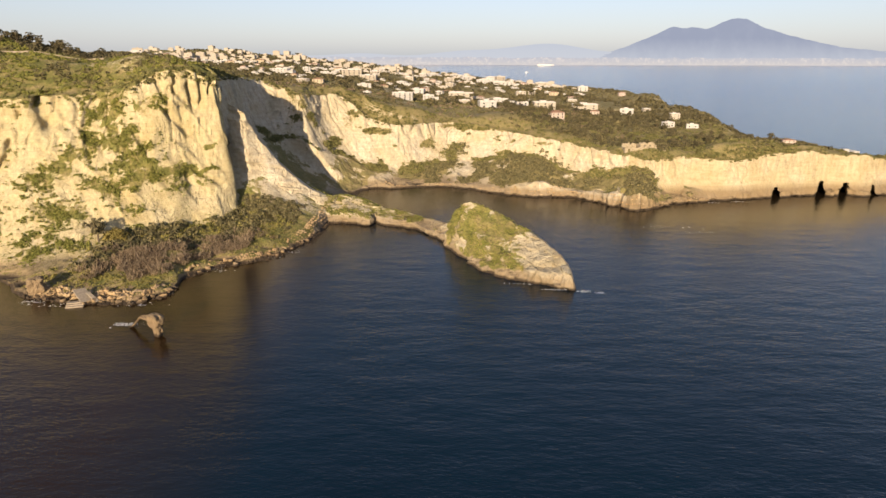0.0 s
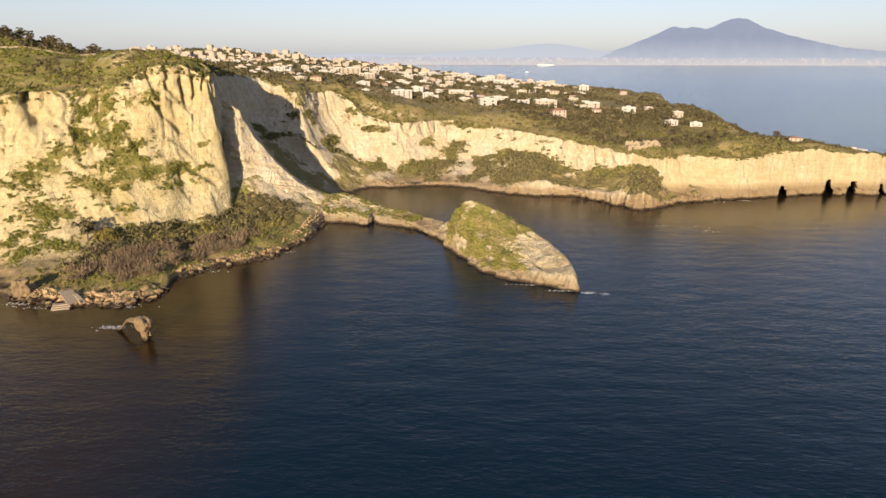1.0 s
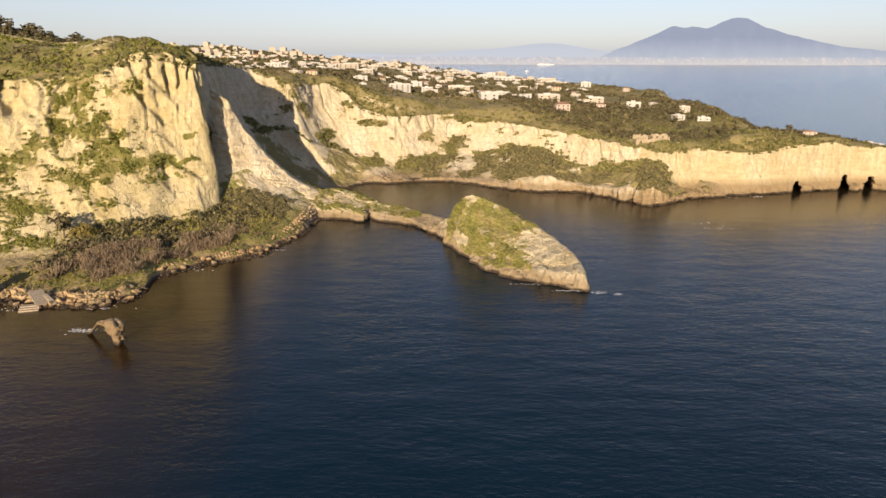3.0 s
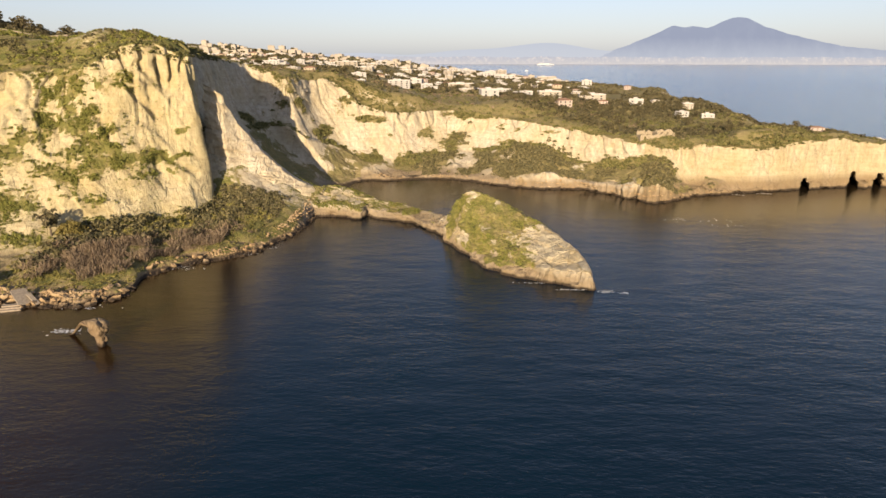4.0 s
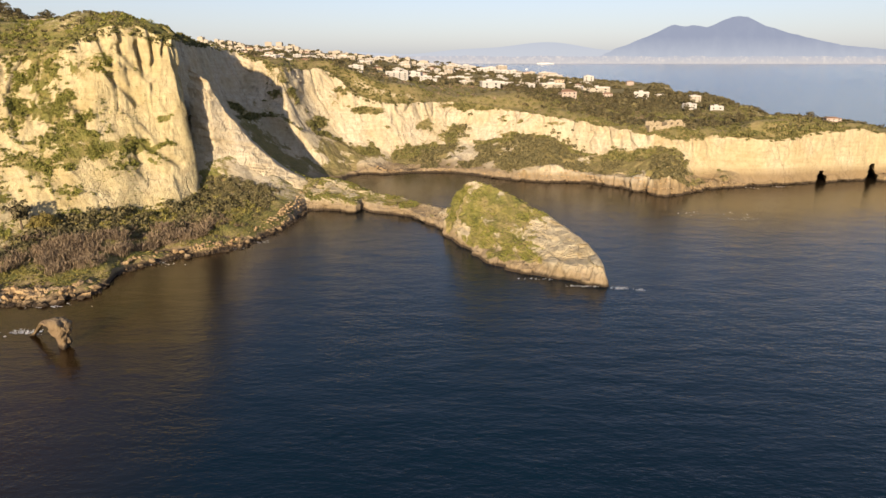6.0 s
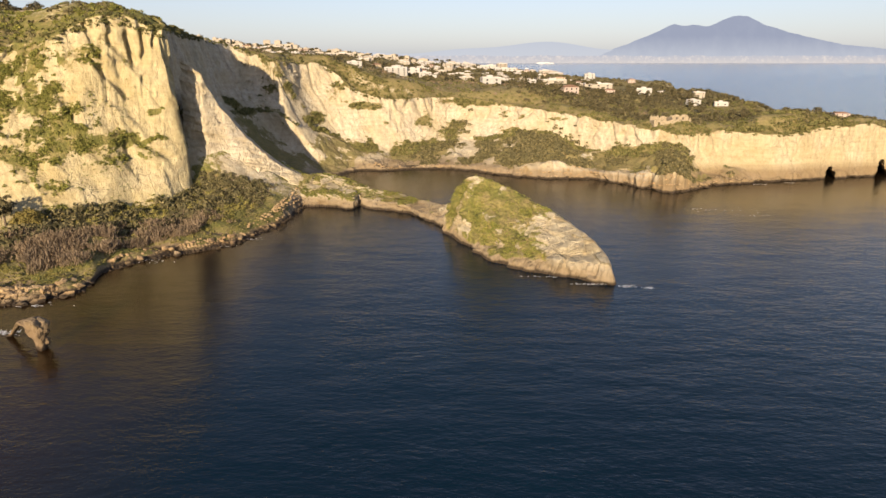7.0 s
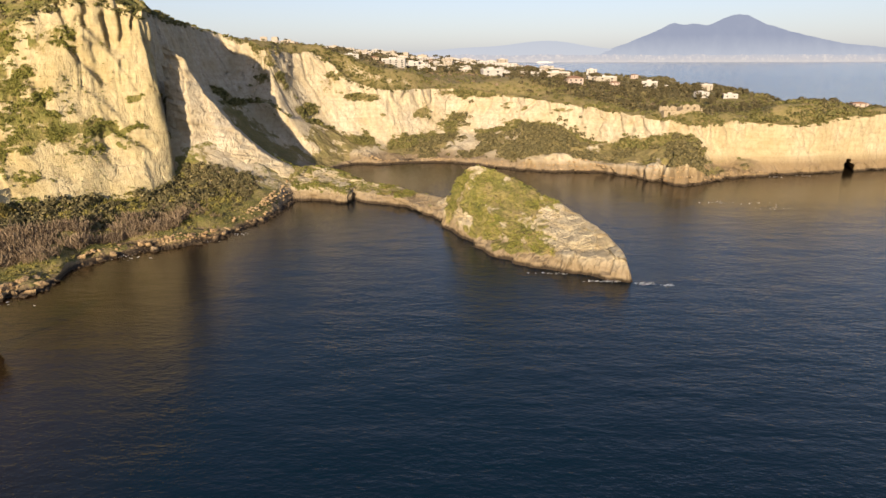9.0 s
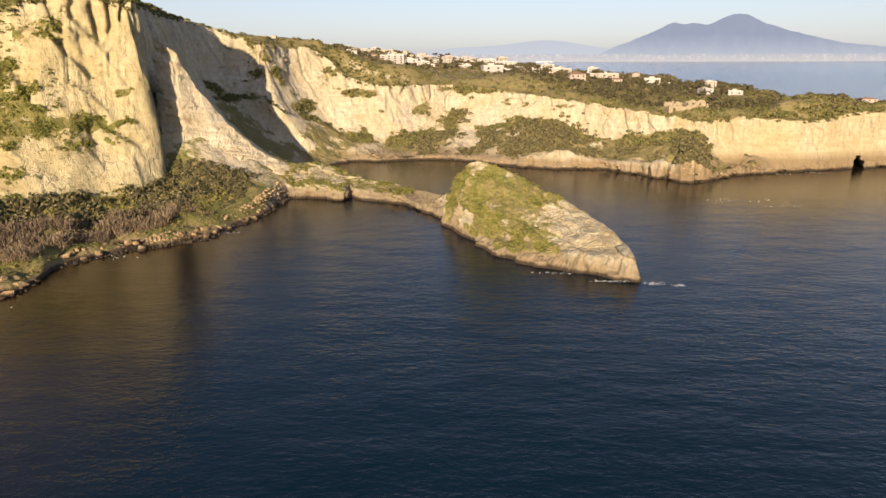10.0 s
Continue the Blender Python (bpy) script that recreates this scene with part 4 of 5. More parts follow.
at, rng = pick(221, CL, SHELF * west_side * (CL_ROW > 14) * (CL_ROW < 40) * (XW > -150) * reeds_zone**1.5 * smooth(-0.3, 0.3, fbm(CL[..., 0], CL[..., 1], 0, 6, 2, 0.5, 223)) + 1e-9, 560)
reeds("dry_reeds", 222, at, rng.uniform(0.8, 2.8, len(at)), "brown leafless thickets of dry stems on the shelf")


# one large round shrub at the foot of the cliff
OCHRE_LEAF = leaf_material("ochre_leaves", (0.13, 0.105, 0.028), (0.195, 0.155, 0.042), (0.27, 0.21, 0.07))
near = np.argmin((CL[..., 0] + 142.5) ** 2 + (CL[..., 1] - 237) ** 2 + 1e6 * (CL_ROW > 60))
base = CL.reshape(-1, 3)[near]
rng = np.random.default_rng(266)
a, rr = rng.uniform(0, math.tau, 60), 3.4 * np.sqrt(rng.uniform(0, 1, 60))
dome = np.stack([np.cos(a) * rr, np.sin(a) * rr, 0.4 + 3.6 * np.sqrt(np.clip(1 - (rr / 3.9) ** 2, 0, 1)) * rng.uniform(0.3, 1.0, 60)], -1)
v, q = clumps(rng, dome, rng.uniform(0.8, 1.3, 60), 50, 0.9, 0.2)
shrub = new("shrub")
shrub.matrix_world = Matrix.Translation(Vector(base) - Vector((0, 0, 0.2))) @ Matrix.Scale(1.35, 4)
part("foliage", raw_mesh("foliage", v, q), OCHRE_LEAF, shrub)
bm = bmesh.new()
for k in range(5):
    bmesh.ops.create_cone(bm, cap_ends=True, segments=6, radius1=0.14, radius2=0.05, depth=3.0, matrix=pose(0.3 * math.cos(1.3 * k), 0.3 * math.sin(1.3 * k), 1.3, 22 * math.cos(2.1 * k), 22 * math.sin(2.1 * k), 0))
me = bpy.data.meshes.new("stems")
bm.to_mesh(me)
bm.free()
part("stems", me, DRY_LEAF, shrub, "bare grey-brown stems")
tagged(shrub, "large round ochre-brown shrub at the foot of the cliff", "shrub")


# where the houses stand: kind, x, y, turn, size
HOUSES = [(6, -37, 496, 0, 0.67), (1, -17, 540, 4, 0.66), (2, 15, 640, -6, 0.88), (0, 34, 508, 10, 0.94), (8, 52, 600, -14, 0.6), (0, 68, 541, 5, 0.62), (3, 87, 535, 3, 0.95), (3, 132, 571, -5, 0.95), (2, 222, 663, 8, 0.42), (7, 169, 559, -18, 0.84),
          (4, 142, 800, 0, 0.57), (3, 97, 790, 6, 0.62), (3, 113, 800, -8, 0.54), (0, 205, 1100, 0, 1.05), (0, 228, 1080, 4, 1.1), (0, 212, 940, -6, 1.1), (8, 83, 895, 0, 1.0), (1, 50, 890, 5, 0.9), (3, 203, 529, -12, 0.55)]
HOUSES += [(7, 184, 491, 10, 0.59), (7, 200, 481, -15, 0.63), (8, -221, 799, -20, 0.8), (8, -188, 747, -24, 0.69), (2, -133, 553, -28, 0.4), (4, -120, 559, 0, 0.53), (2, -101, 773, -4, 0.9), (0, -79, 571, 8, 0.79), (7, -68, 509, -5, 0.46), (2, -126, 797, 6, 0.87)]
HOUSES += [(8, -108, 1100, 0, 1.2), (5, 84, 456, 12, 0.78), (5, 133, 535, -8, 0.6), (3, 153, 737, 0, 0.57), (0, -30, 607, -10, 0.84), (3, 15, 520, 6, 0.5), (5, 262, 900, 0, 0.7), (0, 268, 391, 14, 0.85), (5, 224, 384, -10, 0.42), (1, 268, 1010, 4, 0.7)]
rng = random.Random(320)
tries = 0
while len(HOUSES) < 480 and tries < 40000:
    tries += 1
    y = 600 + 650 * rng.random() ** 0.8
    x = rng.uniform(-0.54 * y, 0.26 * y)
    a = x / y
    if a > -0.06 and rng.random() > 0.62 - 2.0 * (a + 0.06):
        continue
    if (a < -0.26 and y < 760) or (a < -0.34 and y < 900) or a < -0.52:
        continue
    gap = 7.5 + y * 0.0062
    if any(abs(x - h[1]) < gap * 1.2 and abs(y - h[2]) < gap * 1.3 for h in HOUSES) or x > east_coast(y) - 30:
        continue
    if vnoise(x / 70, y / 90, 0, 33) < -0.75:
        continue
    kind = rng.choice([0, 0, 1, 3, 3, 4, 5, 7, 8]) if y < 780 else 9 + rng.choice([1, 2, 3, 3, 4, 5, 6, 0, 8, 8, 0, 7, 2])
    HOUSES.append((kind, x, y, rng.uniform(-32, 24), rng.uniform(0.34, 0.56) if y < 900 else rng.uniform(0.42, 0.72)))
HOUSE_AT = np.array([(h[1], h[2]) for h in HOUSES] + [(x, 361) for x in (108, 114, 120, 126, 132)])


# the plateau: scrub near the edge, woods behind and between the houses
def spread(seed, count, x0, x1, y0, y1, density, gap=9.0):
    rng = np.random.default_rng(seed)
    x, y = rng.uniform(x0, x1, count * 6), y0 + (y1 - y0) * rng.uniform(0, 1, count * 6)
    ok = inside(x, y, EDGE + outward(EDGE) * -gap)
    ok &= rng.uniform(0, 1, len(x)) < density(x, y)
    z = ground(x, y)
    ok &= z > 4
    for hx, hy in HOUSE_AT:  # gardens stay open before the houses
        ok &= ~((np.abs(x - hx) < 5.5) & (y > hy - 9) & (y < hy + 5))
    p = np.stack([x, y, z], -1)[ok][:count]
    return p, rng


def straw(x, y):
    """The straw-coloured turf behind the bay stays almost free of bushes."""
    return 1 - 0.75 * smooth(-125, -100, x) * (1 - smooth(40, 80, x)) * (1 - smooth(480, 530, y)) * (y > 395)


def patchy(size, seed, lo, hi):
    return lambda x, y: smooth(lo, hi, fbm(x, y, 0, size, 3, 0.5, seed)) * straw(x, y)


at, rng = spread(231, 4200, -300, 280, 280, 520, patchy(30, 232, -0.35, 0.5))
scrub("plateau_bushes", 233, at, rng.uniform(0.6, 1.9, len(at)), LEAF, "scattered green and straw-coloured bushes on the plateau", 36, 0.75, 0.25)
at, rng = spread(246, 3200, -330, -108, 262, 350, patchy(16, 247, -0.5, 0.4), 5.0)
scrub("slope_bushes", 248, at, rng.uniform(0.5, 1.6, len(at)), GREEN_LEAF, "thick low bushes on the slope above the west cliff", 36, 0.75, 0.25)
at, rng = spread(260, 800, -330, -112, 285, 352, patchy(14, 261, 0.0, 0.5), 6.0)
scrub("slope_bushes", 262, at, rng.uniform(0.5, 1.8, len(at)), DARK_LEAF, "dark bushes on the slope above the west cliff", 30, 0.8, 0.28)
at, rng = spread(264, 420, -330, -188, 334, 356, lambda x, y: 1 + 0 * x, 6.0)
scrub("skyline_thicket", 265, at, rng.uniform(1.2, 2.9, len(at)), WOOD_LEAF, "dense dark thicket along the top of the west slope", 44, 0.9, 0.24)
at, rng = spread(234, 1500, -300, 290, 330, 560, patchy(38, 235, 0.0, 0.5))
scrub("plateau_bushes", 236, at, rng.uniform(0.9, 2.6, len(at)), DARK_LEAF, "dark evergreen bushes on the plateau", 40, 0.8, 0.24)
at, rng = spread(270, 1500, 140, 330, 340, 402, patchy(14, 271, -0.35, 0.3), 1.0)
scrub("headland_scrub", 272, at, rng.uniform(0.6, 1.9, len(at)), LEAF, "olive and straw-coloured scrub over the headland's edge", 26)
at, rng = spread(273, 550, 140, 330, 345, 402, patchy(16, 274, -0.1, 0.4), 3.0)
scrub("headland_scrub", 275, at, rng.uniform(0.8, 2.3, len(at)), DARK_LEAF, "dark evergreen scrub over the headland's edge", 28)
# dark clumps added where the hollow of the headland lies in shade
at, rng = spread(282, 70, 158, 188, 374, 394, lambda x, y: 1 + 0 * x, 6.0)
scrub("hollow_thicket", 283, at, rng.uniform(1.2, 2.4, len(at)), WOOD_LEAF, "dark evergreen thicket added for the shade in the headland hollow", 44, 0.9, 0.24)
at, rng = spread(276, 1700, -140, 130, 400, 560, patchy(24, 277, -0.5, 0.3), 5.0)
scrub("slope_scrub", 278, at, rng.uniform(0.6, 1.7, len(at)), DRY_LEAF, "brown winter brush on the slope below the houses", 26, 0.8, 0.3)
at, rng = spread(280, 1100, -190, 20, 540, 820, lambda x, y: 1 + 0 * x)
scrub("hillside_wood", 281, at, rng.uniform(1.4, 3.2, len(at)), WOOD_LEAF, "dark trees and gardens on the middle of the hill", 22, 0.9, 0.4)
at, rng = spread(237, 2400, 40, 300, 372, 640, patchy(36, 238, -0.6, 0.1))
scrub("headland_wood", 239, at, rng.uniform(1.3, 3.0, len(at)), WOOD_LEAF, "dense evergreen wood on the headland", 44, 0.95, 0.24)
at, rng = spread(240, 5600, -520, 330, 480, 1280, patchy(60, 241, -1.1, 0.0))
scrub("far_woods", 242, at, rng.uniform(1.8, 3.6, len(at)), WOOD_LEAF, "dark gardens and woods between the houses", 20, 0.9, 0.42)
at, rng = spread(243, 2600, -520, 330, 470, 1280, patchy(50, 244, -0.7, 0.3))
scrub("far_woods", 245, at, rng.uniform(1.6, 3.4, len(at)), DARK_LEAF, "olive-green gardens between the houses", 18, 0.8, 0.42)


# ---- trees ----
BARK = plain("grey_bark", (0.11, 0.085, 0.06), 0.95, 0.3, 4.0)


def limb(bm, a, b, r0, r1, sides=6):
    a, b = Vector(a), Vector(b)
    turn = (b - a).to_track_quat("Z", "Y").to_matrix().to_4x4()
    m = Matrix.Translation((a + b) / 2) @ turn
    bmesh.ops.create_cone(bm, cap_ends=True, segments=sides, radius1=r0, radius2=r1, depth=(b - a).length, matrix=m)


def bm_mesh(name, bm):
    me = bpy.data.meshes.new(name)
    bm.to_mesh(me)
    bm.free()
    return me


def tree(seed, height, spread_r, umbrella):
    """A tree with a forked tapered trunk and a ragged crown of leaf clumps."""
    rng = np.random.default_rng(seed)
    root = new("tree")
    bm = bmesh.new()
    fork = height * (0.62 if umbrella else 0.35)
    limb(bm, (0, 0, -0.6), (0.15, 0.1, fork), 0.28, 0.19)
    tips = []
    for i in range(6):
        a = i * math.tau / 6 + rng.uniform(-0.4, 0.4)
        tip = (math.cos(a) * spread_r * 0.6, math.sin(a) * spread_r * 0.6, height * (0.82 if umbrella else rng.uniform(0.55, 0.8)))
        limb(bm, (0.15, 0.1, fork - 0.2), tip, 0.13, 0.05, 5)
        tips.append(tip)
    trunk = part("trunk", bm_mesh("trunk", bm), BARK, root)
    k = 20
    a, rr = rng.uniform(0, math.tau, k), spread_r * np.sqrt(rng.uniform(0, 1, k)) * 0.85
    zz = height * (0.86 + 0.1 * rng.uniform(-1, 1, k)) if umbrella else height * (0.58 + 0.34 * rng.uniform(-1, 1, k) * (1 - 0.4 * rr / spread_r))
    v, q = clumps(rng, np.stack([np.cos(a) * rr, np.sin(a) * rr, zz], -1), spread_r * rng.uniform(0.26, 0.5, k), 26, 0.7 if umbrella else 0.9, 0.3)
    part("crown", raw_mesh("crown", v, q), WOOD_LEAF, root)
    return root


TREES = [tree(300, 7.5, 3.2, False), tree(301, 6.0, 2.8, False), tree(302, 9.5, 4.4, True), tree(303, 8.5, 3.9, True), tree(304, 5.0, 2.4, False)]
TREE_LABELS = ["bushy evergreen tree with a dense dark crown", "small round evergreen tree on the plateau", "umbrella pine with a bare trunk and flat crown", "umbrella pine with a wide flat-topped crown", "low wind-bent tree with an olive-green crown"]
for t, lab in zip(TREES, TREE_LABELS):
    tagged(t, lab, "tree", "trees of the headland")


def plant(model, x, y, size, turn):
    m = pose(x, y, float(ground(x, y)) - 0.2, 0, 0, turn)
    t = copy_thing(model, m)
    t.scale = (size, size, size)
    return t


rng = random.Random(310)
near = np.argmin((CL[..., 0] + 149) ** 2 + (CL[..., 1] - 235) ** 2 + (CL[..., 2] - 9) ** 2)
olive = copy_thing(TREES[0], Matrix.Translation(Vector(CL.reshape(-1, 3)[near]) - Vector((0, 0, 0.3))))
olive.scale = (1.5, 1.5, 1.75)
tagged(olive, "lone grey-green tree at the foot of the west cliff", "tree", "trees of the headland")
spots = []
for i in range(46):  # dark trees along the skyline over the west slope
    x = -325 + 2.9 * i
    spots.append((x + rng.uniform(-2, 2), 344 + rng.uniform(-6, 8)))
at, _ = spread(311, 110, 40, 250, 385, 620, lambda x, y: 0.6 + 0 * x)
spots += [(float(a), float(b)) for a, b, _ in at]
at, _ = spread(312, 130, -420, 300, 560, 1230, lambda x, y: 0.7 + 0 * x)
spots += [(float(a), float(b)) for a, b, _ in at]
for i, (x, y) in enumerate(spots):
    model = TREES[rng.choice([0, 1, 4])] if i < 46 else TREES[rng.choice([0, 0, 1, 2, 3, 3] if y > 500 and x < 130 else [0, 1, 4])]
    plant(model, x, y, rng.uniform(0.75, 1.2) * (0.95 if i < 46 else 0.9), rng.uniform(0, 360))
for t in TREES:
    for o in (*t.children, t):
        bpy.data.objects.remove(o)


# ---- houses ----
WALLS = [plain("white_render", (0.35, 0.33, 0.305), 0.85, 0.08), plain("cream_render", (0.325, 0.285, 0.23), 0.85, 0.1), plain("ochre_render", (0.36, 0.29, 0.20), 0.85, 0.1),
         plain("pink_render", (0.36, 0.29, 0.245), 0.85, 0.1), plain("grey_concrete", (0.36, 0.34, 0.31), 0.9, 0.15)]
ROOF_TILE, ROOF_FLAT = plain("clay_tiles", (0.24, 0.14, 0.09), 0.9, 0.3, 3.0), plain("pale_roofing", (0.40, 0.375, 0.35), 0.9, 0.2)
GLASS = plain("dark_window_glass", (0.03, 0.035, 0.04), 0.15, 0.2)
STONE = plain("old_stone", (0.27, 0.22, 0.145), 0.95, 0.3, 1.2)


def box(bm, x0, y0, z0, x1, y1, z1):
    bmesh.ops.create_cube(bm, size=1.0, matrix=Matrix.LocRotScale(((x0 + x1) / 2, (y0 + y1) / 2, (z0 + z1) / 2), None, (x1 - x0, y1 - y0, z1 - z0)))


def boxes_mesh(name, rows, bevel=0.0):
    bm = bmesh.new()
    for r in rows:
        box(bm, *r)
    if bevel:
        bmesh.ops.bevel(bm, geom=bm.edges[:], offset=bevel, segments=1, affect="EDGES")
    return bm_mesh(name, bm)


def hip_roof(w, d, h):
    bm = bmesh.new()
    o = 0.5
    v = [bm.verts.new(p) for p in ((-w / 2 - o, -d / 2 - o, 0), (w / 2 + o, -d / 2 - o, 0), (w / 2 + o, d / 2 + o, 0), (-w / 2 - o, d / 2 + o, 0), (-w / 2 + d / 2, 0, h), (w / 2 - d / 2, 0, h))]
    for f in ((0, 1, 5, 4), (1, 2, 5), (2, 3, 4, 5), (3, 0, 4), (3, 2, 1, 0)):
        bm.faces.new([v[i] for i in f])
    return bm_mesh("roof", bm)


WINDOW = boxes_mesh("window", [(-0.65, -0.04, 0, 0.65, 0.12, 1.6)])
FRENCH = boxes_mesh("window", [(-0.75, -0.04, 0, 0.75, 0.12, 2.2)])


def house(w, d, floors, wall_mat, tiled, balcony=False, wing=0.0, bay=4.6):
    """A rendered house: walls with rows of windows, a parapet roof or clay tiles, at times a wing and balconies."""
    root = new("house")
    h = floors * 3.1 + 0.4
    rows = [(-w / 2, -d / 2, -5, w / 2, d / 2, h)]
    if wing:
        rows.append((w / 2 - 0.01, -d / 2 + 1.5, -5, w / 2 + wing, d / 2 - 1, h - 3.1))
    part("wall", boxes_mesh("wall", rows, 0.05), wall_mat, root)
    if tiled:
        r = part("roof", hip_roof(w, d, d * 0.22), ROOF_TILE, root, "weathered clay tile roof")
        r.location = (0, 0, h)
    else:
        t = 0.3
        rows = [(-w / 2 - 0.15, -d / 2 - 0.15, h, w / 2 + 0.15, d / 2 + 0.15, h + 0.25), (-w / 2, -d / 2, h + 0.25, w / 2, -d / 2 + t, h + 1.0), (-w / 2, d / 2 - t, h + 0.25, w / 2, d / 2, h + 1.0),
                (-w / 2, -d / 2 + t, h + 0.25, -w / 2 + t, d / 2 - t, h + 1.0), (w / 2 - t, -d / 2 + t, h + 0.25, w / 2, d / 2 - t, h + 1.0), (-w * 0.2, -1, h + 0.25, w * 0.1, d * 0.3, h + 2.6)]
        part("roof", boxes_mesh("roof", rows), ROOF_FLAT, root, "flat roof terrace with a stair head")
    n = max(2, int(w / bay))
    for f in range(floors):
        for i in range(n):
            x = -w / 2 + w * (i + 0.5) / n
            win = part("window", FRENCH if (balcony or f == 0) else WINDOW, GLASS, root)
            win.location = (x, -d / 2, f * 3.1 + (0.3 if (balcony or f == 0) else 0.9))
        for i in range(1):
            win = part("window", WINDOW, GLASS, root)
            win.location, win.rotation_euler = (-w / 2, -d / 2 + d * 0.5, f * 3.1 + 0.9), (0, 0, -math.pi / 2)
        if balcony:
            b = part("balcony", boxes_mesh("balcony", [(-w * 0.46, -d / 2 - 1.2, f * 3.1 + 0.02, w * 0.46, -d / 2 + 0.02, f * 3.1 + 0.2), (-w * 0.46, -d / 2 - 1.2, f * 3.1 + 0.2, w * 0.46, -d / 2 - 1.1, f * 3.1 + 1.1)]), wall_mat, root)
    return root


SHAPES = [
    (13, 10, 2, 0, False, False, 0, "white two-storey villa with a flat roof terrace"),
    (16, 11, 3, 0, False, False, 7, "white three-storey house with a lower wing"),
    (22, 12, 4, 1, False, True, 0, "cream apartment block with long balconies"),
    (18, 11, 3, 1, False, False, 0, "cream three-storey house among gardens"),
    (17, 12, 3, 2, True, False, 0, "ochre house with a clay tile roof"),
    (14, 10, 3, 3, True, False, 0, "pink rendered house with a clay tile roof"),
    (20, 12, 5, 0, False, True, 0, "tall white apartment block with balconies"),
    (12, 9, 2, 4, False, False, 0, "grey concrete house with a flat roof"),
    (26, 12, 3, 0, False, False, 8, "long white terrace of flats on the hillside"),
]
# near houses, then the same farther up the hill with fewer, wider windows
KINDS = [(house(w, d, f, WALLS[c], t, b, wing, bay), lab) for bay in (4.6, 7.5) for w, d, f, c, t, b, wing, lab in SHAPES]
for k, lab in KINDS:
    tagged(k, lab, "house", "houses of the hillside town")


rng_sink = random.Random(319)


def build(kind, x, y, turn, size=1.0):
    z = min(float(ground(x + dx, y + dy)) for dx in (-6, 6) for dy in (-5, 5))
    c = copy_thing(KINDS[kind][0], pose(x, y, z + rng_sink.uniform(-1.0, 0.8), 0, 0, turn))
    c.scale = (size * rng_sink.uniform(0.85, 1.4), size, size * rng_sink.uniform(0.62, 0.95))
    return c


HOUSES.sort(key=lambda h: h[2])
for kind, x, y, turn, size in HOUSES[:294]:
    build(kind, x, y, turn, size)
# those far up the hill, too small to tell apart
bm = bmesh.new()
for kind, x, y, turn, size in HOUSES[294:]:
    w, d, f = SHAPES[kind % 9][0] * size / 2, SHAPES[kind % 9][1] * size / 2, SHAPES[kind % 9][2] * 3.1 * size
    m = pose(x, y, float(ground(x, y)), 0, 0, turn)
    for x0, y0, z0, x1, y1, z1 in [(-w, -d, -4, w, d, f), (-w * 0.3, -d * 0.3, f, w * 0.2, d * 0.5, f + 1.4), (-w - 0.1, -d - 0.1, f, w + 0.1, -d + 0.2, f + 0.5)]:
        bmesh.ops.create_cube(bm, size=1.0, matrix=m @ Matrix.LocRotScale(((x0 + x1) / 2, (y0 + y1) / 2, (z0 + z1) / 2), None, (x1 - x0, y1 - y0, z1 - z0)))
tagged(link("far_houses", bm_mesh("far_houses", bm), WALLS[1]), "crowded pale houses far up the hillside", "houses", kind="stuff")
for k, _ in KINDS:
    for o in (*k.children, k):
        bpy.data.objects.remove(o)


# ---- boulders ----
def rock_mesh(seed, squash, detail=2):
    bm = bmesh.new()
    bmesh.ops.create_icosphere(bm, subdivisions=detail, radius=1.0)
    co = np.array([v.co for v in bm.verts])
    r = 1 + 0.28 * fbm(co[:, 0], co[:, 1], co[:, 2], 1.1, 3, 0.5, seed)
    for axis in np.random.default_rng(seed).normal(size=(13, 3)):
        axis /= np.linalg.norm(axis)
        d = (co * r[:, None]) @ axis
        cut = 0.42 + 0.16 * abs(axis[0])
        r = np.where(d > cut, r * cut / np.maximum(d, 0.01), r)
    for v, k in zip(bm.verts, r):
        v.co *= k
        v.co.z *= squash
    return bm_mesh("boulder", bm)


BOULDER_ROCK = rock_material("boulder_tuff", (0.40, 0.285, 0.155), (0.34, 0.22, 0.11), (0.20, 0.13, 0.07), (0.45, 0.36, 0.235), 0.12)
ROCKS = [rock_mesh(400 + i, 0.6 + 0.07 * i, 1) for i in range(6)]
rng = random.Random(410)
laid = []


def boulder(x, y, z, size, label="angular fallen tuff block at the waterline"):
    if len(laid) >= 295:
        return None
    laid.append(size)
    ob = link("boulder", ROCKS[rng.randrange(6)], None)
    ob.matrix_world = pose(x, y, z, rng.uniform(-25, 25), rng.uniform(-25, 25), rng.uniform(0, 360)) @ Matrix.Diagonal((size * rng.uniform(0.9, 1.5), size * rng.uniform(0.7, 1.1), size * rng.uniform(0.8, 1.2), 1))
    return tagged(ob, label, "boulder", "shore boulders")


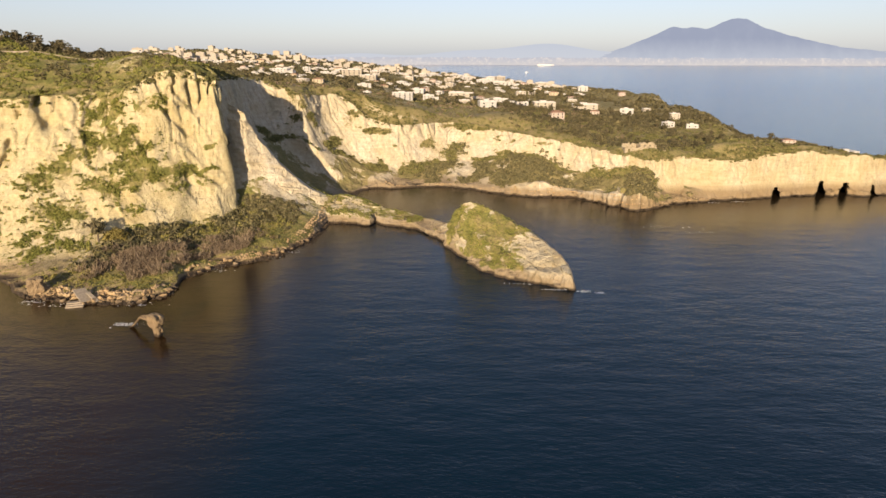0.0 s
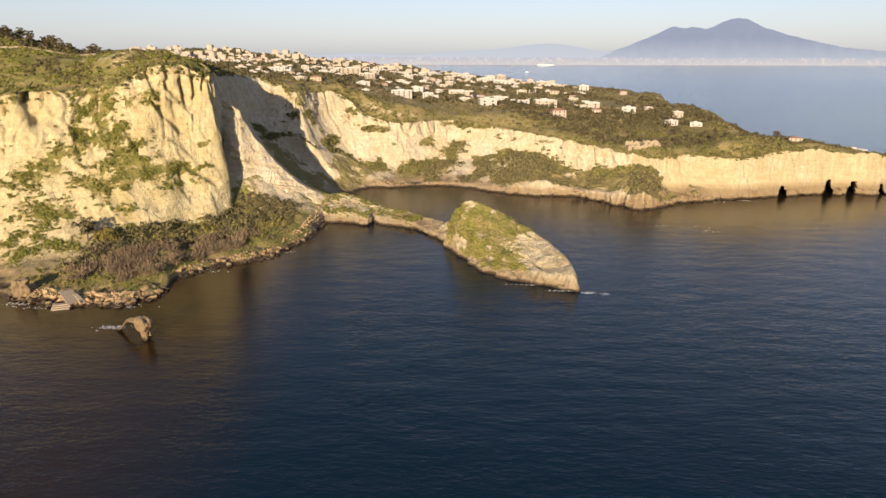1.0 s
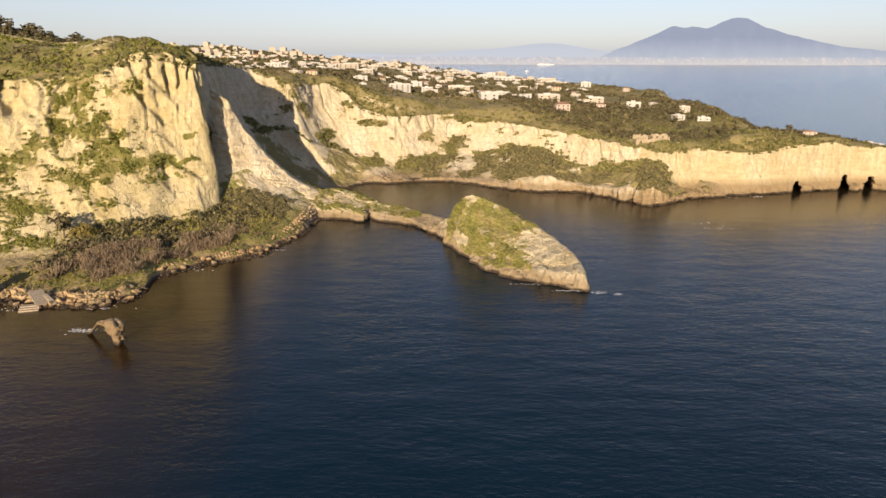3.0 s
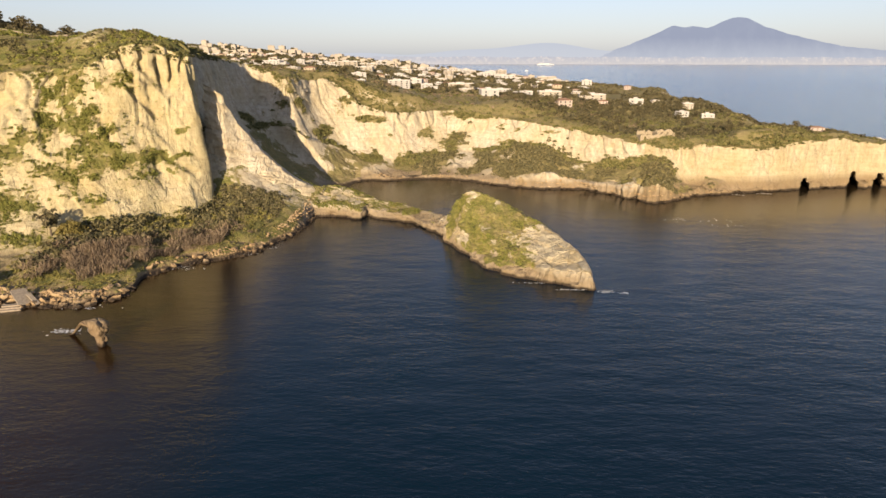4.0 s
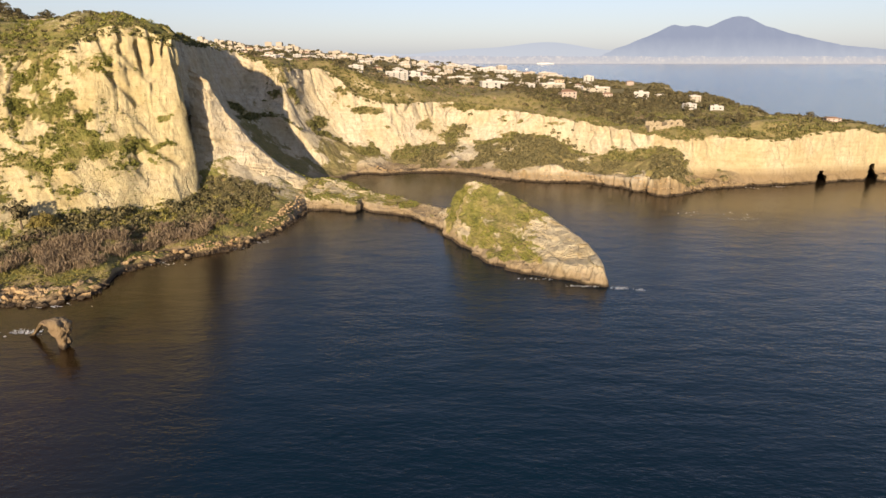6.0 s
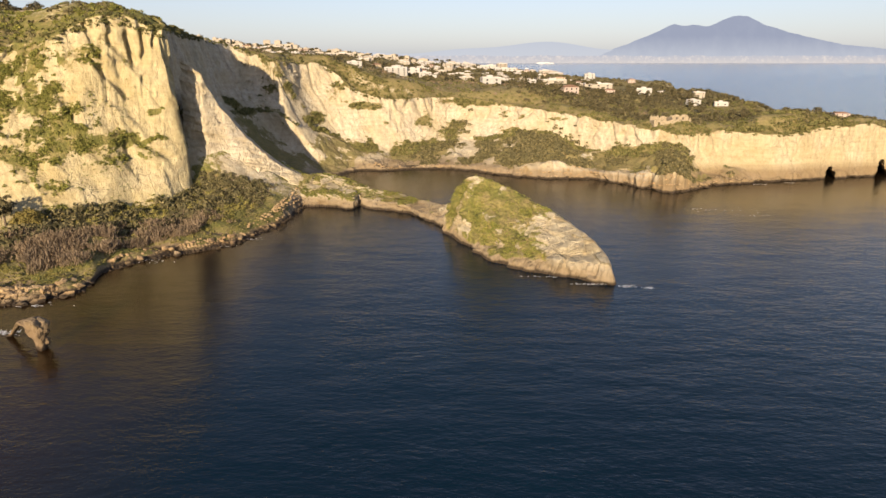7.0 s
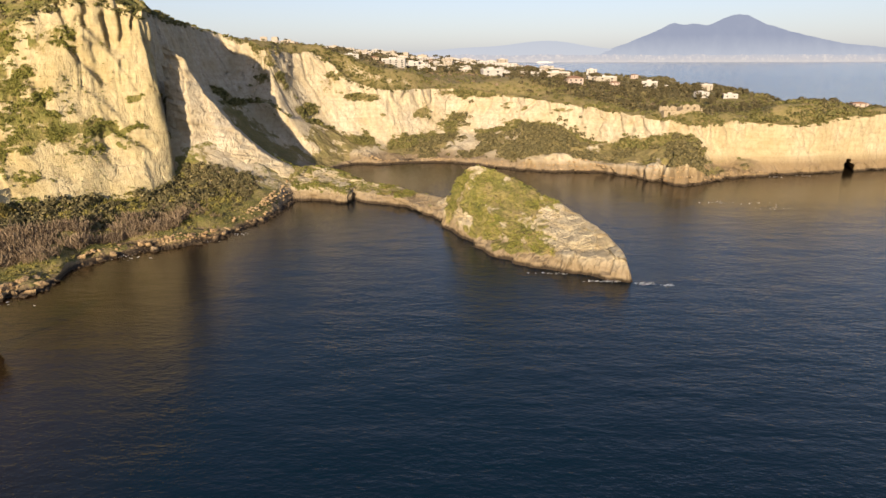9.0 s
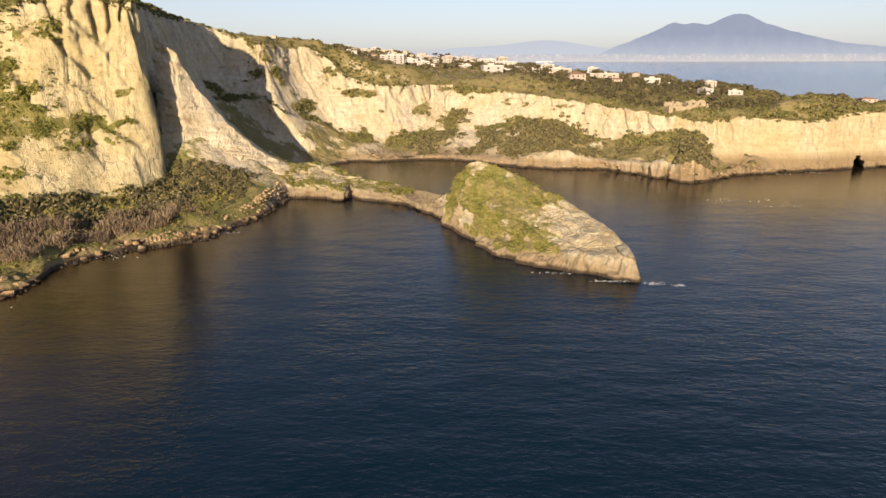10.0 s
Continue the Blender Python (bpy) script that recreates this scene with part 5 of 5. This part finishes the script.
for me in ROCKS:
    me.materials.append(BOULDER_ROCK)
WATER = COAST[:, 3:5]
SEAWARD = outward(WATER)
for i, (p, o) in enumerate(zip(WATER, SEAWARD)):
    x, y = p
    if -152 < x < -58 and y < 296 and i < split + 90:
        for _ in range(3 if y < 203 else 1):
            if rng.random() < (0.66 if y < 225 else 0.6):
                d = rng.uniform(-7.0, 1.5) if y < 225 else rng.uniform(-5.0, 1.4)
                boulder(x + o[0] * d, y + o[1] * d, 0.25 + max(0, -d) * 0.27, rng.uniform(0.8, 1.5) if rng.random() < 0.5 else rng.uniform(1.5, 2.5))
    elif 85 < x < 165 and i > split and rng.random() < 0.55:
        d = rng.uniform(-4.0, 1.2)
        boulder(x + o[0] * d, y + o[1] * d, 0.2 + max(0, -d) * 0.5, rng.uniform(0.6, 1.6), "small fallen rock below the bay cliff")
    elif -40 < x < 85 and i > split and rng.random() < 0.12:
        d = rng.uniform(-3.0, 1.0)
        boulder(x + o[0] * d, y + o[1] * d, 0.15 + max(0, -d) * 0.1, rng.uniform(0.3, 0.7), "small fallen rock below the bay cliff")


def rubble(seed):
    """Broken stones, too many to count, along the shores."""
    rng = np.random.default_rng(seed)
    shapes = []
    for i in range(5):
        me = rock_mesh(460 + i, 0.7, 1)
        v = np.array([p.co for p in me.vertices])
        f = np.array([p.vertices for p in me.polygons])
        shapes.append((v, f))
        bpy.data.meshes.remove(me)
    vs, fs, base = [], [], 0
    for i, (p, o) in enumerate(zip(WATER, SEAWARD)):
        west = -155 < p[0] < -58 and p[1] < 297 and i < split + 90
        if not (west or (i > split and -45 < p[0] < 170)):
            continue
        for _ in range(9 if west else 3):
            d = rng.uniform(-6.0, 0.8) if west else rng.uniform(-3.0, 0.8)
            size = rng.uniform(0.25, 0.7) if rng.random() < 0.6 else rng.uniform(0.7, 1.25)
            a = rng.uniform(0, math.tau)
            v, f = shapes[rng.integers(5)]
            v = v * size * rng.uniform(0.7, 1.3, 3)
            v = np.stack([v[:, 0] * math.cos(a) - v[:, 1] * math.sin(a), v[:, 0] * math.sin(a) + v[:, 1] * math.cos(a), v[:, 2]], -1)
            h = np.argmin(np.abs(CL[3:24, i, 1] - (p[1] + o[1] * d)) + np.abs(CL[3:24, i, 0] - (p[0] + o[0] * d)))
            vs.append(v + np.array([p[0] + o[0] * d, p[1] + o[1] * d, max(0.0, CL[3 + h, i, 2]) + 0.1]))
            fs.append(f + base)
            base += len(v)
    return tagged(link("rubble", raw_mesh("rubble", np.concatenate(vs), np.concatenate(fs)), BOULDER_ROCK), "broken orange-brown stones strewn along the shore", "rubble", kind="stuff")


rubble(455)


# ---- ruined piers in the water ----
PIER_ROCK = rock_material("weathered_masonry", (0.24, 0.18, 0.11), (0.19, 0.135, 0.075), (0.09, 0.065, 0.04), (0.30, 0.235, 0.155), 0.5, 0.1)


def pier(name, x, y, height, w0, w1, seed, label, turn=0.0, arm=0.0):
    root = new(name)
    root.matrix_world = pose(x, y, 0, 0, 0, turn)
    a = np.linspace(0, math.tau, 41)
    rows = []
    for t in np.linspace(0, 1, 26):
        z = -3 + (height + 3) * t
        w = w0 + (w1 - w0) * smooth(0.5, 0.85, t)
        sq = 1 / np.maximum(np.abs(np.cos(a)), np.abs(np.sin(a))) ** 0.8
        rr = w * sq * (1 + 0.26 * fbm(np.cos(a) * 2, np.sin(a) * 2, z * 0.7, 1.6, 4, 0.65, seed))
        rr = rr + 0.55 * facets(np.cos(a) * w * 1.2, np.sin(a) * w * 1.2, np.full_like(a, z), 1.5, seed + 40)
        rows.append(np.stack([rr * np.cos(a), rr * 0.8 * np.sin(a), z + 0.35 * fbm(np.cos(a) * 2, np.sin(a) * 2, z, 2, 2, 0.5, seed + 3) * t], -1))
    rows.append(rows[-1] * np.array([0.5, 0.5, 1]) + np.array([0, 0, 0.15]))
    rows.append(rows[-1] * np.array([0.01, 0.01, 1]) - np.array([0, 0, 0.3]))
    ob = sheet("pillar", np.stack(rows), PIER_ROCK)
    ob.parent = root
    if arm:
        rows = []
        for t in np.linspace(0, 1, 22):
            c = np.array([-w1 * 0.6 - arm * t, 0.0, height * (0.78 - 0.1 * t - 0.66 * smooth(0.4, 1.0, t))])
            k = 0.8 * (1 - 0.45 * t)
            b = a[::2]
            q = 1 + 0.4 * facets(np.cos(b) * 1.5 + t * 7, np.sin(b) * 1.5, 0 * b, 1.0, seed + 50) + 0.25 * fbm(np.cos(b) * 1.5 + t * 6, np.sin(b) * 1.5, 0, 1.2, 3, 0.6, seed + 6)
            rows.append(c + np.stack([0.3 * k * q * np.sin(b), k * 1.3 * q * np.cos(b), k * 0.8 * q * np.sin(b)], -1))
        ob = sheet("arch_stub", np.stack(rows), PIER_ROCK)
        ob.parent = root
    return tagged(root, label, "ruin")


pier("pier_ruin", -90.4, 163.0, 7.0, 1.2, 1.9, 430, "broken masonry pier with an arch stub standing in the sea", -26, 12.0)
pier("pier_ruin", -149.5, 194.5, 6.5, 2.8, 2.2, 436, "squat masonry pier ruin beside the rocky shelf", 20)

CONCRETE = plain("weathered_concrete", (0.25, 0.205, 0.15), 0.9, 0.25, 1.5)
slab = new("boat_ramp")
slab.matrix_world = pose(-127, 187.5, 1.2, 0, 0, 14) @ Matrix.Scale(0.8, 4)
for name, rows, mp in [("slab", [(-2.6, -4.5, -0.25, 2.6, 4.5, 0.25)], pose(-2.2, 2.2, 1.6, 24, 4, 38)), ("slab", [(-0.8, -3.6, -0.3, 0.8, 3.6, 0.3)], pose(2.0, 0.6, 0.9, 22, -6, 42)),
                       ("step", [(-3.6, -1.0, -1.6, 3.4, 3.0, -0.9), (-3.6, 0.0, -0.9, 3.4, 3.0, -0.35), (-3.4, 1.0, -0.35, 3.2, 3.0, 0.15)], pose(-4.2, -3.4, 0, 0, 0, 2))]:
    p = part(name, boxes_mesh(name, rows, 0.06), CONCRETE, slab)
    p.matrix_local = mp
tagged(slab, "broken concrete boat ramp with steps at the waterline", "ramp")


# ---- the old stone building on the cliff ----
def wall_run(x0, x1, y0, y1, z0, z1, holes, broken=1.6):
    """A ruined wall along x, one piece, with a ragged top and openings (left, right, bottom, top) that go through it."""
    xs = sorted({x0, x1, *(h[0] for h in holes), *(h[1] for h in holes), *(float(v) for v in np.arange(math.ceil(x0) + 0.3, x1, 0.9))})
    zs = sorted({z0, z1, *(h[2] for h in holes), *(h[3] for h in holes)})
    bm = bmesh.new()
    grid = {}
    for y in (y0, y1):
        for x in xs:
            for z in zs:
                grid[x, y, z] = bm.verts.new((x, y, z - (broken * abs(float(vnoise(x / 1.7, z1, 0, 71))) if z == z1 else 0.0)))
    solid = lambda i, k: 0 <= i < len(xs) - 1 and 0 <= k < len(zs) - 1 and not any(a <= xs[i] < b and c <= zs[k] < d for a, b, c, d in holes)
    for i in range(len(xs) - 1):
        for k in range(len(zs) - 1):
            if not solid(i, k):
                continue
            xa, xb, za, zb = xs[i], xs[i + 1], zs[k], zs[k + 1]
            bm.faces.new([grid[p] for p in ((xa, y0, za), (xb, y0, za), (xb, y0, zb), (xa, y0, zb))])
            bm.faces.new([grid[p] for p in ((xa, y1, zb), (xb, y1, zb), (xb, y1, za), (xa, y1, za))])
            for di, dk, (pa, pb) in ((-1, 0, ((xa, za), (xa, zb))), (1, 0, ((xb, zb), (xb, za))), (0, -1, ((xb, za), (xa, za))), (0, 1, ((xa, zb), (xb, zb)))):
                if not solid(i + di, k + dk):
                    bm.faces.new([grid[p] for p in ((pa[0], y0, pa[1]), (pb[0], y0, pb[1]), (pb[0], y1, pb[1]), (pa[0], y1, pa[1]))])
    bmesh.ops.delete(bm, geom=[v for v in bm.verts if not v.link_faces], context="VERTS")
    bmesh.ops.recalc_face_normals(bm, faces=bm.faces[:])
    return bm_mesh("wall", bm)


old = new("stone_building")
old.matrix_world = pose(121, 360, 25.6, 0, 0, 4)
part("wall", wall_run(-11, 9, 0, 0.7, -4, 4.4, [(-9, -7.6, 1.2, 3.0), (-3.2, -1.6, -0.2, 2.2), (3, 4.4, 1.2, 2.6)]), STONE, old)
part("wall", wall_run(-1, 8, 1.2, 1.9, -4, 7.0, [(1.0, 2.1, 4.6, 5.4), (4.6, 5.6, 4.4, 5.3)], 1.9), STONE, old)
part("wall", wall_run(-10.3, 8.3, 7.3, 8, -4, 6.2, [(-6, -4.8, 1.0, 3.0)], 2.6), STONE, old)
for x, top in ((-11, 4.2), (-1.2, 5.6), (8.3, 5.4)):
    side = part("wall", wall_run(0, 6.6, 0, 0.7, -4, top, [], 2.2), STONE, old)
    side.matrix_local = pose(x + 0.7, 0.72, 0, 0, 0, 90)
part("garden_wall", wall_run(9.05, 16, 1.2, 1.9, -4, 1.8, [], 0.9), STONE, old)
tagged(old, "roofless two-level tuff stone ruin on the cliff edge", "ruin")

lane = new("roadside_wall", raw_mesh("roadside_wall", np.concatenate([np.array([[x, 324 + 0.14 * (x + 215), float(ground(x, 324 + 0.14 * (x + 215))) + dz] for x in np.arange(-236, -184, 2.0)]) + np.array([0, dy, 0]) for dy, dz in ((0, -1.5), (0, 0.9), (0.35, 0.9), (0.35, -1.5))]),
                                     np.array([(k * 26 + i, k * 26 + i + 1, (k + 1) * 26 + i + 1, (k + 1) * 26 + i) for k in range(3) for i in range(25)])))
lane.data.materials.append(CONCRETE)
tagged(lane, "low pale wall along a lane over the slope", "wall")

# ---- ferry far out ----
STEEL = plain("white_ship_paint", (0.50, 0.49, 0.47), 0.5, 0.06, 0.1)
ferry = new("ferry")
ferry.matrix_world = pose(790, 4900, 0, 0, 0, 4) @ Matrix.Diagonal((0.7, 0.6, 0.28, 1))
bm = bmesh.new()
box(bm, -95, -13, -4, 95, 13, 16)
for v in bm.verts:
    if v.co.x > 0 and v.co.z > 0:
        v.co.x += 14
    if v.co.x > 0:
        v.co.y *= 0.25
part("hull", bm_mesh("hull", bm), STEEL, ferry)
part("deckhouse", boxes_mesh("deckhouse", [(-85, -11, 16, 62, 11, 24), (-70, -9, 24, 45, 9, 30)], 0.6), STEEL, ferry)
part("funnel", boxes_mesh("funnel", [(-52, -4, 30, -38, 4, 40)], 1.0), STEEL, ferry)
tagged(ferry, "white ferry far out on the gulf", "ship")


launch = new("motorboat")
launch.matrix_world = pose(388, 2960, 0, 0, 0, 12)
bm = bmesh.new()
box(bm, -9, -2.4, -0.6, 9, 2.4, 1.9)
for v in bm.verts:
    if v.co.x > 0:
        v.co.y *= 0.2
part("hull", bm_mesh("hull", bm), STEEL, launch)
part("cabin", boxes_mesh("cabin", [(-6, -1.8, 1.9, 2, 1.8, 4.2), (-4.5, -1.4, 4.2, 0, 1.4, 5.4)], 0.15), STEEL, launch)
tagged(launch, "small white motorboat far out on the gulf", "boat")

# ---- foam at the rocks ----
FOAM = plain("sea_foam", (0.72, 0.72, 0.70), 0.8, 0.1, 2.0)


def foam(seed, centres):
    """Small ragged flecks of foam lying on the water."""
    rng = np.random.default_rng(seed)
    v, q = [], []
    for cx, cy, rx, ry, n in centres:
        for _ in range(n):
            x, y = cx + rng.normal() * rx, cy + rng.normal() * ry
            s, t = rng.uniform(0.1, 0.55), rng.uniform(0.08, 0.25)
            b = len(v)
            v += [(x - s, y, 0.06), (x, y - t, 0.06), (x + s, y + rng.normal() * 0.1, 0.06), (x, y + t, 0.06)]
            q.append((b, b + 1, b + 2, b + 3))
    return tagged(link("foam", raw_mesh("foam", np.array(v), np.array(q)), FOAM), "white foam flecks where waves meet the rocks", "foam", kind="stuff")


foam(450, [(51.5, 200, 1.1, 0.5, 60), (56.5, 199, 1.0, 0.4, 16), (42, 201.6, 4.0, 0.3, 50), (29, 207.5, 4, 0.4, 16), (-77, 236, 2.2, 0.8, 60), (-105, 170.5, 2.6, 0.7, 80), (-147, 188, 2.5, 1.0, 40), (-137, 185, 4, 0.7, 30), (-108, 186, 4, 0.7, 24), (-70, 244, 3, 1.0, 24), (176, 341, 2.5, 0.7, 30), (160, 338, 2, 0.6, 20), (-95, 221, 5, 1.2, 24), (116, 286, 8, 2.2, 26), (126, 278, 4, 1.4, 14)])
